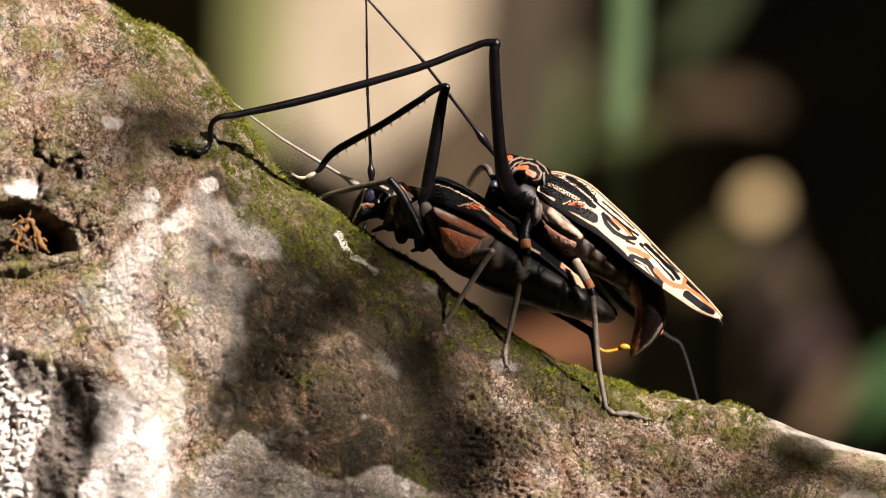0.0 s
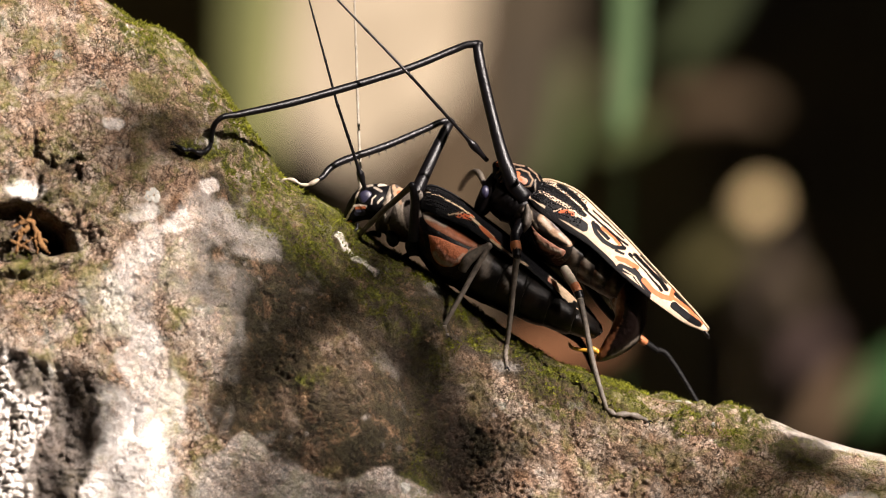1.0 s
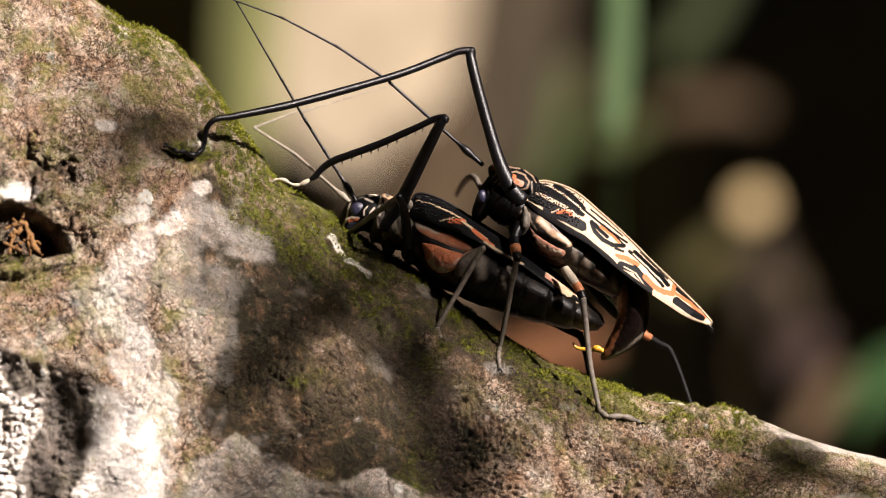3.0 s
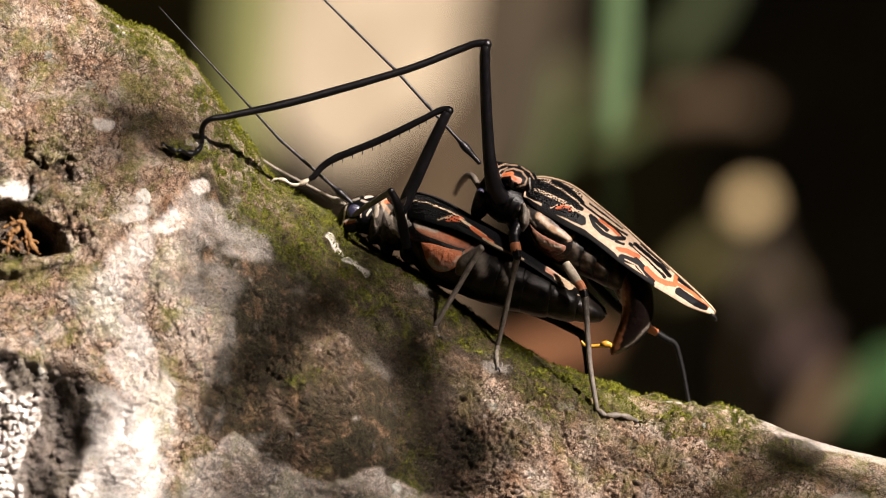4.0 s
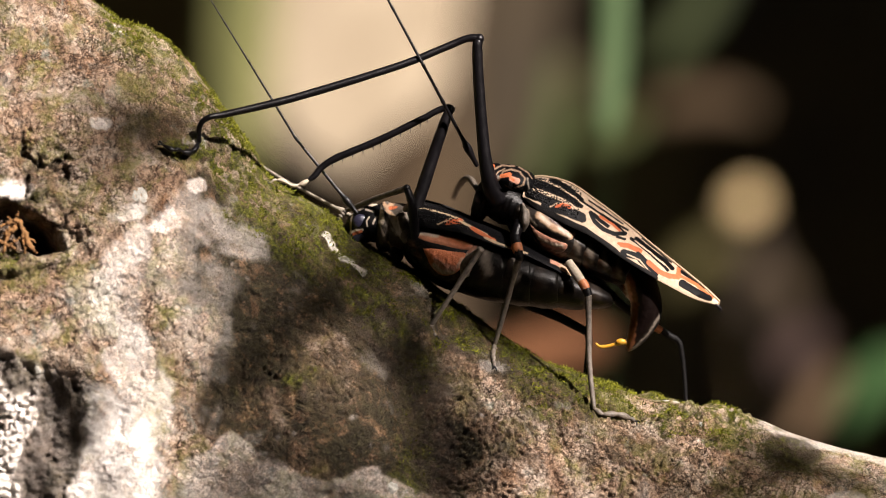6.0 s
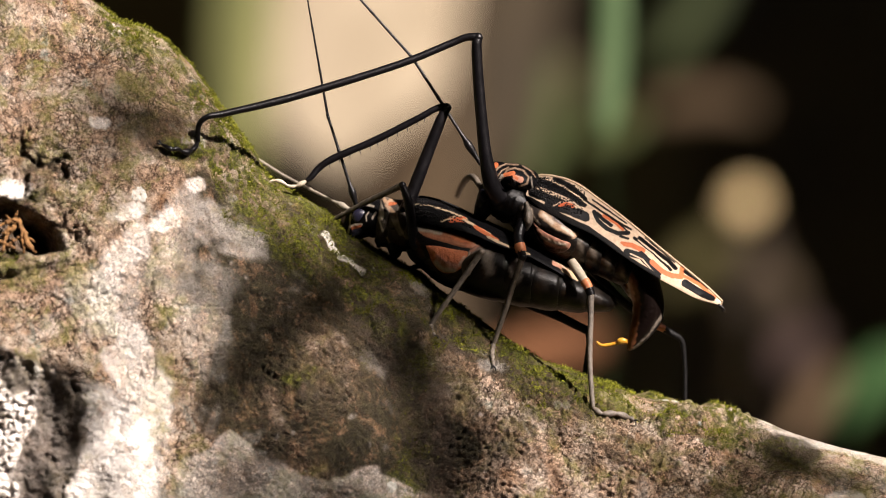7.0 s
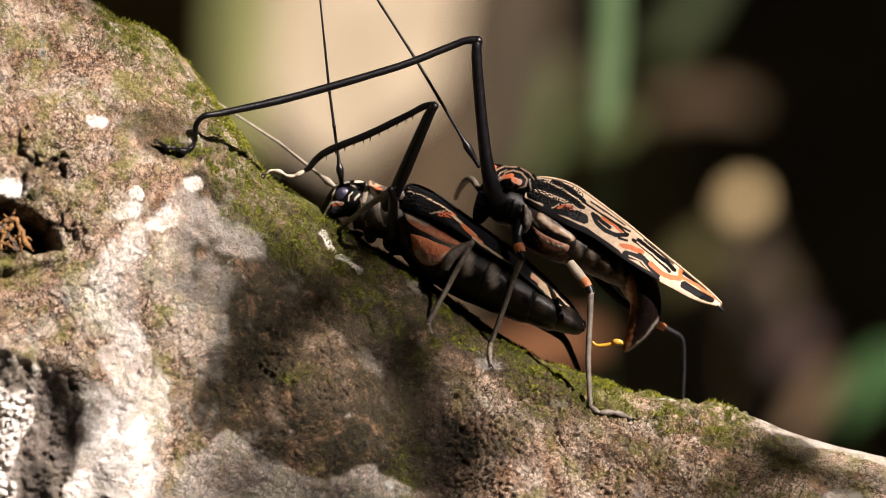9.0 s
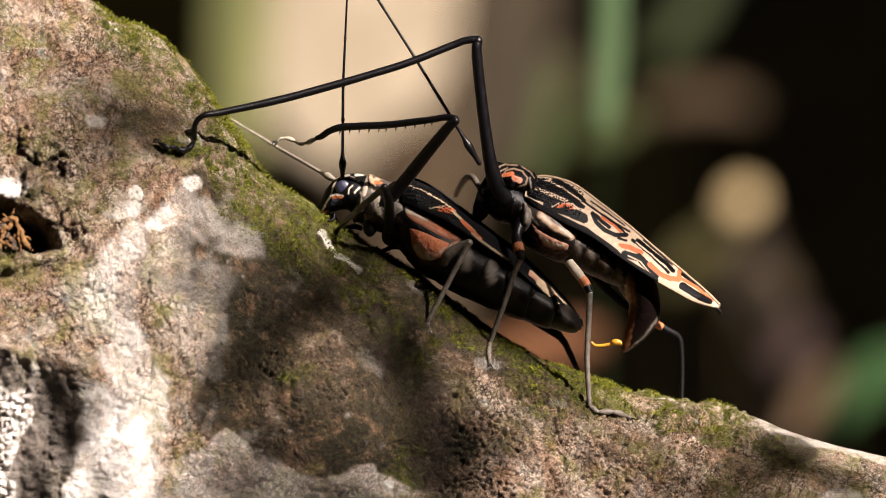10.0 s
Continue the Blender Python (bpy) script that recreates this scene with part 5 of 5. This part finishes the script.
        pigment(me, (0.005, 0.004, 0.003), (((0.26, 0.225, 0.19) if k < 2 else (0.022, 0.017, 0.014), 8, u0 + 6, v0 - 22, u0 + 2, v0 + 10), ((0.02, 0.012, 0.006), 7, u0 - 8, v0 + 6, u0 - 14, v0 + 34), (DEEP, 3, u0 + 26, v0 - 30, u0 + 14, v0 + 44)), 3, 8)
        part("abdomen_ring", me, plate_mat, b)
    me = loft_mesh("prothorax", ((634, 356, 0, 34, 6.4), (640, 358, 0, 44, 7.6), (648, 361, 0, 45, 7.8), (652, 363, 0, 42, 7.4), (658, 365, 0, 44, 8), (676, 373, 0, 46, 9), (692, 381, 0, 42, 8.6), (698, 384, 0, 40, 8.2), (704, 387, 0, 32, 7.6)), 150, 150, 0.7)
    pigment(me, (0.09, 0.074, 0.06), ((GREYISH, 5, 662, 340, 666, 362, 672, 384), (GREYISH, 5, 690, 346, 698, 378), (LIGHT, 4.5, 645, 316, 648, 332, 644, 350), (TAN, 3, 655, 318, 660, 336, 668, 350), (DEEP, 1.3, 651, 318, 653, 340), (LIGHT, 1.5, 639, 318, 638, 345, 641, 374), (TAN, 3, 662, 326, 676, 322), (ORANGE, 2.6, 664, 331, 674, 331), (BLACK, 3.5, 680, 320, 690, 326),
             (LIGHT, 1.2, 672, 350, 671, 375, 678, 394, 692, 406), (GREYISH, 2.4, 688, 338, 690, 366), (CREAM, 1.2, 646, 388, 650, 404, 656, 412), (BROWN, 7, 660, 400, 688, 416)), 1.2, 2)
    collar = female.collar = part("prothorax", me, velvet, b, "dark collar with cream bands", at(670, 375))
    part("pronotal_spine", tube_mesh("spine", ((690, 340, -8, 6), (697, 332, -10, 3.5), (702, 327, -11.5, 0.6)), 8, 10), leg_grey, collar)
    part("coxa", face_out(ball("coxa", at(655, 410, -5), 14, (0.9, 0.8, 1.2))), chitin, collar)
    part("coxa", face_out(ball("coxa", at(690, 425, -6), 16, (0.9, 0.8, 1.1))), chitin, collar)
    # head, a part of its own that nods
    socket = at(640, 360)
    me = loft_mesh("head", ((648, 352, 0, 30, 6), (636, 350, 0, 34, 6.4), (622, 349, 0, 34, 6.6), (607, 352, 0, 31, 6.2), (594, 360, 0, 24, 5.4), (581, 372, 0, 15, 4.4), (572, 382, 0, 9, 3.4), (566, 388, 0, 4, 2)), 140, 150, 0.4)
    pigment(me, BLACK, (
        (LIGHT, 1.7, 597, 322, 590, 338, 586, 354, 577, 368, 570, 382), (LIGHT, 2, 586, 354, 596, 353, 607, 355), (ORANGE, 2.4, 590, 358, 604, 357), (LIGHT, 1.2, 617, 351, 618, 342, 624, 336), (LIGHT, 1.9, 628, 349, 636, 340),
        (LIGHT, 2.2, 630, 318, 644, 316), (GREYISH, 1.8, 604, 320, 618, 318), (ORANGE, 3.5, 570, 388, 580, 384), ((0.05, 0.05, 0.075), 6, 592, 366, 600, 366), (GREYISH, 2, 622, 322, 634, 328)), 0.6, 0.8)
    female.head = part("head", me, velvet, b, "black head with cream and orange bands", socket)
    for side in (-1, 1):
        part("eye", face_out(ball("eye", at(607, 340, 5.4 * side), 15.5, (0.88, 0.42, 0.85))), eye_mat, female.head, "large dark blue eye", socket)
        part("mandible", tube_mesh("mandible", ((582, 378, 2.2 * side, 6), (572, 388, 2 * side, 5), (566, 392, 0.6 * side, 1.5)), 10, 14), chitin, female.head, "", socket)
    part("palp", tube_mesh("palp", ((592, 386, -3, 3.5), (590, 396, -4, 3), (580, 400, -4.5, 1.5)), 8, 12), chitin, female.head, "", socket)
    female.front = Leg(b, "front", ((666, 380, -7, 12), (698, 347, -9.5, 11.5), (740, 295, -14.5, 11), (785, 240, -21, 9), (800, 226, -22.5, 7)),
                       ((802, 224, -22.5, 7), (785, 220, -21.3, 6), (750, 226, -19, 6), (680, 236, -13.7, 6.5), (610, 241, -8.6, 6.5), (585, 248, -6.5, 6), (570, 258, -5.6, 5.5), (560, 262, -5, 4)),
                       ((560, 262, -5, 3.4), (545, 270, -5, 3.6), (530, 272, -5, 2.4), (515, 264, -5, 3.2), (500, 262, -5, 2.2), (491, 268, -5, 1)),
                       (leg_black, leg_black, leg_pale), ("thick black foreleg", "spiny black shin", "pale jointed foot"), 11)
    fm = depth_on_bark(598, 408)
    female.middle = Leg(b, "middle", ((690, 415, -9, 9), (692, 385, -12.5, 9), (693, 355, -16.5, 8), (688, 334, -19, 6)),
                        ((688, 334, -19, 6), (670, 348, -19 + 0.2 * (fm + 19), 5.5), (640, 371, -19 + 0.52 * (fm + 19), 5), (598, 408, fm, 4)),
                        ((598, 408, fm, 4), (590, 416, fm - 0.3, 4), (584, 424, fm - 0.3, 2)), (leg_black, leg_grey, leg_grey))
    fh = depth_on_bark(757, 572)
    female.hind = Leg(b, "hind", ((785, 474, -12.5, 8), (795, 455, -13.5, 10), (815, 440, -14, 8), (832, 430, -14.5, 6)),
                      ((832, 430, -14.5, 5.5), (812, 468, -14.5 + 0.27 * (fh + 14.5), 5), (785, 520, -14.5 + 0.63 * (fh + 14.5), 4.5), (757, 572, fh, 4)),
                      ((757, 572, fh, 4), (758, 582, fh - 0.4, 4), (764, 592, depth_on_bark(764, 592) - 0.4, 2.5)), (leg_grey, leg_grey, leg_grey))
    female.far = Leg(b, "far_hind", ((830, 500, 5, 10), (880, 538, 7, 9), (940, 568, 9, 8), (988, 596, 10, 7)),
                     ((988, 596, 10, 7), (1000, 610, 10, 6), (1015, 640, 9, 5), (1028, 668, 8, 4)), (), (leg_dull, leg_dull, leg_dull))
    part("far_tarsus", tube_mesh("tarsus", ((640, 412, 4, 5), (628, 408, 5, 5), (614, 412, 6, 4), (606, 414, 6.5, 2)), 8, 20), eye_mat, b, "bluish far foot")
    part("far_tarsus", tube_mesh("tarsus", ((715, 446, 5, 5), (698, 444, 6, 5), (682, 450, 6.5, 4), (674, 452, 7, 2)), 8, 20), eye_mat, b, "bluish far foot")
    female.left = Antenna(b, (606, 326, -3), (585, 155, -5), (556, -160, -8), leg_black, 3.0, "long thin black feeler")
    female.right = Antenna(b, (598, 330, 3), (455, 230, 8), (168, 29, 18), feeler_sunlit, 2.8, "jointed feeler painted sunlit pale grey")
    return b


# ---- movement ----
def turn_2d(base, du, dv, deg):
    """A pose of a body moved on the plan by (du, dv) and turned clockwise as seen from the front."""
    return Matrix.Translation(Vector(base) + Vector((du * STEP, 0, -dv * STEP))) @ Matrix.Rotation(radians(deg), 4, "Y")


def blend(rows, t):
    """Values at t between rows of (t, values)."""
    ts = [r[0] for r in rows]
    return [float(np.interp(t, ts, [r[k] for r in rows])) for k in range(1, len(rows[0]))]


def aim(rest_from, rest_to, now_from, now_to):
    q = (rest_to - rest_from).rotation_difference(now_to - now_from)
    return Matrix.Translation(now_from) @ q.to_matrix().to_4x4()


def key_leg(leg, body_rows, feet=(), hints=(), nod=(), slack=0.0):
    """Femur, tibia and tarsus so that the foot keeps its place, or goes through feet (t, du, dv)."""
    base = Vector(leg.body["base"])
    l1, l2 = (leg.knee - leg.hip).length, (leg.foot - leg.knee).length
    out = ([], [], [])
    for t, m in body_rows:
        rest = Matrix.Translation(base)
        move = m @ rest.inverted()
        hip = move @ leg.hip
        if nod:
            du, dv = blend(nod, t)
            hip = hip + Vector((du * STEP, 0, -dv * STEP))
        shift = Vector((0, 0, 0))
        if feet:
            du, dv, *dd = blend(feet, t)
            shift = Vector((du * STEP, dd[0] * 0.001 if dd else 0, -dv * STEP))
        foot = leg.foot + shift
        hint = move @ leg.knee
        if hints:
            du, dv = blend(hints, t)
            hint = leg.knee + Vector((du * STEP, 0, -dv * STEP))
        keep = 0.001 if hints else 0.05
        best, knee, socket = 1e9, None, hip
        for give in np.linspace(-slack, slack, 17) if slack else (0.0,):
            start = hip + Vector((give * 0.001, 0, 0))
            e = foot - start
            dist = min(max(e.length, abs(l1 - l2) + 1e-5), l1 + l2 - 1e-6)
            e.normalize()
            along = (l1 * l1 - l2 * l2 + dist * dist) / (2 * dist)
            high = math.sqrt(max(0.0, l1 * l1 - along * along))
            p = Vector((0, 1, 0)) - e * e.y
            p.normalize()
            r = e.cross(p)
            for k in range(180):
                w = math.tau * k / 180
                c = start + e * along + (p * math.cos(w) + r * math.sin(w)) * high
                miss = (c.x - hint.x) ** 2 + (c.z - hint.z) ** 2 + keep * (c.y - hint.y) ** 2 + 0.06 * (give * 0.001) ** 2
                if miss < best:
                    best, knee, socket = miss, c, start
        hip = socket
        inv = m.inverted()
        out[0].append((t, inv @ aim(leg.hip, leg.knee, hip, knee)))
        out[1].append((t, inv @ aim(leg.knee, leg.foot, knee, foot)))
        out[2].append((t, inv @ Matrix.Translation(foot)))
    walk(leg.femur, out[0])
    walk(leg.tibia, out[1])
    if leg.tarsus:
        walk(leg.tarsus, out[2])


def key_antenna(an, body_rows, head_rows, points, lean=-1, bends=((0, 0, 0, 0), (10, 0, 0, 0))):
    """points: t, the middle joint and a far point of the plan; bends: t, clockwise turns at the three outer joints."""
    base = Vector(an.body["base"])
    l1 = (an.mid - an.socket).length
    step = (an.far - an.mid) / 4
    low, outer = [], [[] for _ in an.tips]
    for t, m in body_rows:
        mu, mv, fu, fv = blend(points, t)
        du, dv = blend(head_rows, t)
        socket = m @ (an.socket - base) + Vector((du * STEP, 0, -dv * STEP))
        w = at(mu, mv, socket.y * 1000) - socket
        w.y = 0
        if w.length < l1:
            w.y = lean * math.sqrt(l1 * l1 - w.length_squared)
        mid = socket + w.normalized() * l1
        g = at(fu, fv, 0) - at(mu, mv, 0)
        g.y = step.y * g.length / step.length
        g = g.normalized() * step.length
        inv = m.inverted()
        low.append((t, inv @ aim(an.socket, an.mid, socket, mid)))
        for rows, bend in zip(outer, [0.0] + blend(bends, t)):
            g = Matrix.Rotation(radians(bend), 3, "Y") @ g
            rows.append((t, inv @ aim(Vector(), step, mid, mid + g)))
            mid = mid + g
    walk(an.base, low)
    for piece, rows in zip(an.tips, outer):
        walk(piece, rows)


TIMES = (0, 0.25, 0.5, 0.75, 1, 1.25, 1.5, 1.75, 2, 2.25, 2.5, 2.75, 3.1, 3.5, 3.8, 4, 4.25, 4.5, 4.75, 5, 5.25, 5.5, 5.75, 6.1, 6.5, 6.8, 7, 7.25, 7.5, 7.75, 8, 8.25, 8.5, 8.75, 9, 9.25, 9.5, 9.75, 10)
male_beetle = male()
female_beetle = female()


def motions():
    pan = ((0, 28, 2), (0.5, 31, 1), (1, 29, 3.5), (1.5, 26.5, 5), (2, 20.5, 8.5), (2.5, 18, 8), (4, 12.5, 5), (5, 9.5, 4.5), (7, 5, 2), (8, 2, 1), (9, 0.5, 0), (10, -1, -1))

    def steady(rows):
        """Takes the camera's drift out of places seen from it."""
        out = []
        for t, *uv in rows:
            du, dv = blend(pan, t)
            out.append((t, *[x - (dv if k % 2 else du) for k, x in enumerate(uv)]))
        return out

    male_path = ((0, -3.5, -13.8, 6.32), (0.5, 0.7, -1.2, 8.14), (1, -20.5, -3.3, 8.12), (1.5, -15.3, 1.9, 6.32), (2, -12.7, 0, 5.13), (2.5, -13.4, -0.6, 6.56), (4, -12.2, -7.1, 3.07), (4.5, -13.2, -4.5, 2.85), (5, -17.6, -8.7, 0.74), (5.5, -12.6, -4.6, -0.05), (7, -0.6, -6.1, 0.52), (7.5, 0, -5.1, 0.38), (8, -2.3, -0.9, 0.31), (8.5, 1.6, 1, 0.37), (9, 1.3, -0.1, 0.3), (9.5, 0, 0, 0), (10, 3, -1.9, 1.27))
    female_path = ((0, 22, -11, -2.5), (0.5, 12, -5, -1.5), (1, 4, 1, 0), (1.5, 2, 8, -1.5), (2, 0, 12, -3.3), (2.5, 1, 12, -4), (4, 1, 15, -8), (4.5, 1, 18, -11), (5, 1, 24, -13),
                   (5.5, 2, 33, -16), (7, 14, 25, -12.5), (7.5, 3, 6, -5), (8, 2, 7, -3), (8.5, 1, 5, -2), (9, 0, 3, -1), (9.5, 0, 0, 0), (10, 1, -6, 0.3))
    m_rows = [(t, turn_2d(male_beetle["base"], *blend(male_path, t))) for t in TIMES]
    f_rows = [(t, turn_2d(female_beetle["base"], *blend(female_path, t))) for t in TIMES]
    walk(male_beetle, m_rows)
    walk(female_beetle, f_rows)
    knees = ((0, -8.6, 7.4), (0.5, -6, 29.5), (1, -16, 11), (1.5, -15, 15.4), (2, -15, 16), (2.5, -16.4, 20), (4, -10, 7.4), (4.5, -7.7, 3.4), (5, -6, 0.4), (5.5, 0, -11), (7, -1.6, -13.5),
             (7.5, -1, -9.5), (8, 3.4, -6.5), (8.5, 1.5, -3), (9, 2, -2), (9.5, 0, 0), (10, -1.5, 2))
    key_leg(male.front, m_rows, (), knees, (), 4.0)
    for leg in (male.middle, male.hind, male.far):
        key_leg(leg, m_rows)
    nod = ((0, 4, 12), (1, 8, 6), (2, 14, 2), (2.5, 12, 2), (4.5, 9, -1), (5.5, 25, -10), (7, 14, -8), (7.5, 8, -8), (9, 0, 0), (10, 0, 0))
    feet = ((0, -28, 41), (1, -24, 52), (2.5, -28, 48), (4.5, -23, 51), (5.5, -18, 52), (7, -22, 56), (7.5, -29, 61), (8.5, -24, 56), (9, -20, 40), (9.3, -6, 10), (9.5, 0, 0), (10, 1, -16))
    knees = ((0, -48, -83), (0.5, -40, -57), (1, -33, -17), (1.5, -33, -3), (2, -31, -6), (2.5, -33, -12), (4, -17, -36), (4.5, -10, -37), (5, -5, -40), (5.5, -4, -41), (7, -7, -42),
             (7.5, -30, -47), (8, -31, -31), (8.5, -32, -39), (9, -32, -38), (9.5, 0, 0), (10, 7, -10))
    key_leg(female.front, f_rows, feet, knees, nod, 2.5)
    feet = ((0, -58, -62, 9), (0.5, -20, -30, 5), (0.8, 5, 8, 0), (2.5, 4, 9, 0), (4, -14, -10, 4), (4.5, -29, -33, 9), (5, -20, -36, 9), (5.5, 14, -47, 9), (6.5, 0, -30, 6), (7, -15, -20, 4), (7.5, 0, 0, 0), (10, 0, 0, 0))
    knees = ((0, -36, -42), (0.5, -8, -32), (1, 0, -15), (2, -3, 10), (2.5, 0, 5), (4, -10, 0), (4.5, -18, -25), (5, -10, -25), (5.5, 15, -34), (7, 8, -30), (7.5, 5, -8), (8.5, 0, 0), (10, 0, 0))
    key_leg(female.middle, f_rows, feet, knees, nod)
    key_leg(female.hind, f_rows)
    key_leg(female.far, f_rows)
    for piece in (female.head, female.collar):
        rows = []
        for t, m in f_rows:
            du, dv = blend(nod, t)
            rest = Vector(piece["base"]) - Vector(female_beetle["base"])
            off = m.to_3x3().inverted() @ Vector((du * STEP, 0, -dv * STEP))
            rows.append((t, Matrix.Translation(rest + off)))
        walk(piece, rows)
    still = ((0, 0, 0), (10, 0, 0))
    key_antenna(female.left, f_rows, nod, steady((
        (0, 650, 150, 648, 0), (0.5, 650, 160, 650, 0), (1, 598, 185, 548, 0), (1.5, 572, 180, 511, 0), (2, 560, 180, 501, 0), (2.5, 563, 185, 490, 0), (4, 470, 225, 290, 27),
        (4.5, 440, 220, 215, 0), (5, 465, 235, 290, 20), (5.5, 480, 255, 320, 60), (7, 572, 180, 541, 0), (7.5, 597, 150, 587, 0), (8, 606, 165, 600, 0), (8.5, 598, 160, 584, 0),
        (9, 583, 160, 567, 0), (9.5, 585, 155, 567, 0), (10, 608, 150, 615, 0))))
    key_antenna(female.right, f_rows, nod, steady((
        (0, 480, 235, 415, 187), (0.25, 510, 205, 415, 95), (0.5, 530, 182, 425, 10), (0.75, 560, 175, 470, 0), (1, 632, 170, 626, 0), (1.25, 655, 170, 672, 0), (1.5, 672, 165, 730, 0), (1.75, 636, 165, 642, 90),
        (2, 588, 210, 590, 150), (2.25, 525, 255, 492, 230), (2.5, 530, 262, 485, 232), (2.75, 530, 268, 485, 240), (3.5, 500, 280, 380, 200), (4, 490, 300, 350, 210),
        (5.5, 500, 320, 360, 230), (6.5, 500, 315, 350, 220), (7, 500, 310, 350, 215), (7.25, 500, 290, 360, 200), (7.5, 480, 238, 370, 168), (8, 470, 228, 370, 155), (8.5, 480, 228, 390, 165), (9, 490, 250, 420, 205), (10, 490, 260, 415, 215))), 1,
        ((0, 0, 0, 0), (0.25, -8, -10, -10), (0.5, 0, 0, 0), (1.4, 0, 0, 0), (1.5, 15, 20, 5), (1.75, 62, 68, 18), (2, 80, 65, 15), (2.25, 150, 15, 5), (2.5, 162, 8, 0), (2.75, 160, 5, 0), (3.9, 0, 0, 0), (10, 0, 0, 0)))
    key_antenna(male.left, m_rows, still, steady((
        (0, 745, 105, 650, 0), (0.5, 745, 130, 645, 0), (1, 725, 135, 595, 0), (1.25, 708, 108, 613, 4), (1.5, 684, 138, 588, 75), (1.75, 690, 156, 608, 103), (2, 690, 168, 620, 105), (2.25, 675, 152, 584, 85), (2.5, 692, 159, 588, 90),
        (2.75, 678, 140, 553, 65), (3.8, 690, 133, 560, 15), (4, 700, 125, 573, 0), (4.5, 715, 135, 600, 0), (5, 750, 120, 680, 0), (5.5, 760, 125, 710, 0), (7, 725, 95, 640, 0), (7.5, 740, 110, 670, 0), (8, 735, 105, 667, 0), (10, 735, 105, 668, 0))), -1,
        ((0, 0, 0, 0), (1, 0, 0, 0), (1.25, -3, -3, -3), (1.5, -7, -6, -5), (1.75, -8, -10, -9), (2, -14, -15, -10), (2.25, -12, -12, -6), (2.5, -11, -11, -8), (2.75, -8, -10, -8), (3.8, 0, 0, 0), (10, 0, 0, 0)))
    tip = ((0, -10), (0.5, 0), (1, 6), (2.5, 8), (4.5, 0), (5.5, -6), (7, -4), (9.5, 0), (10, -2))
    rest = Vector(male.tip["base"]) - Vector(male_beetle["base"])
    walk(male.tip, [(t, Matrix.Translation(rest) @ Matrix.Rotation(radians(blend(tip, t)[0]), 4, "Y")) for t in TIMES])

    sway = ((0, 0, 0), (0.5, 0, 45), (1.0, 0, 15), (1.5, -10, 140), (2.0, 0, 0), (3.9, 0, 0), (4.4, 40, -300), (5.1, 60, -360), (5.4, 30, -130), (5.7, 0, 0), (6.8, 0, 0), (7.1, 10, -110), (7.5, 90, -460), (9.1, 110, -480), (9.6, 0, -10), (9.8, 0, 0), (10, -20, -20))
    drift = ((0, 300, -140), (2.7, 280, -130), (3.9, 90, -45), (4.5, 30, -20), (5.0, 10, 0), (5.5, 70, -50), (6.8, 50, -40), (7.6, 10, 0), (8.8, 0, 0), (9.5, 50, -40), (10, 60, -45))
    low = ((0, 20, 0), (2.7, 0, 0), (3.8, -30, -20), (4.3, 170, 100), (5.3, 170, 100), (5.7, 60, 30), (6.8, -20, -10), (7.4, -30, -20), (9.0, -30, -20), (9.4, 20, 10), (10, 30, 10))
    home = swaying_low_leaf.location.copy()
    walk(swaying_low_leaf, [(t, Matrix.Translation(home + Vector((du * STEP, 0, -dv * STEP)))) for t, du, dv in low])
    home = swaying_twig_leaf.location.copy()
    walk(swaying_twig_leaf, [(t, Matrix.Translation(home + Vector((du * STEP, 0, -dv * STEP)))) for t, du, dv in drift])
    home = swaying_leaf.location.copy()
    walk(swaying_leaf, [(t, Matrix.Translation(home + Vector((du * STEP, 0, -dv * STEP)))) for t, du, dv in sway])


motions()
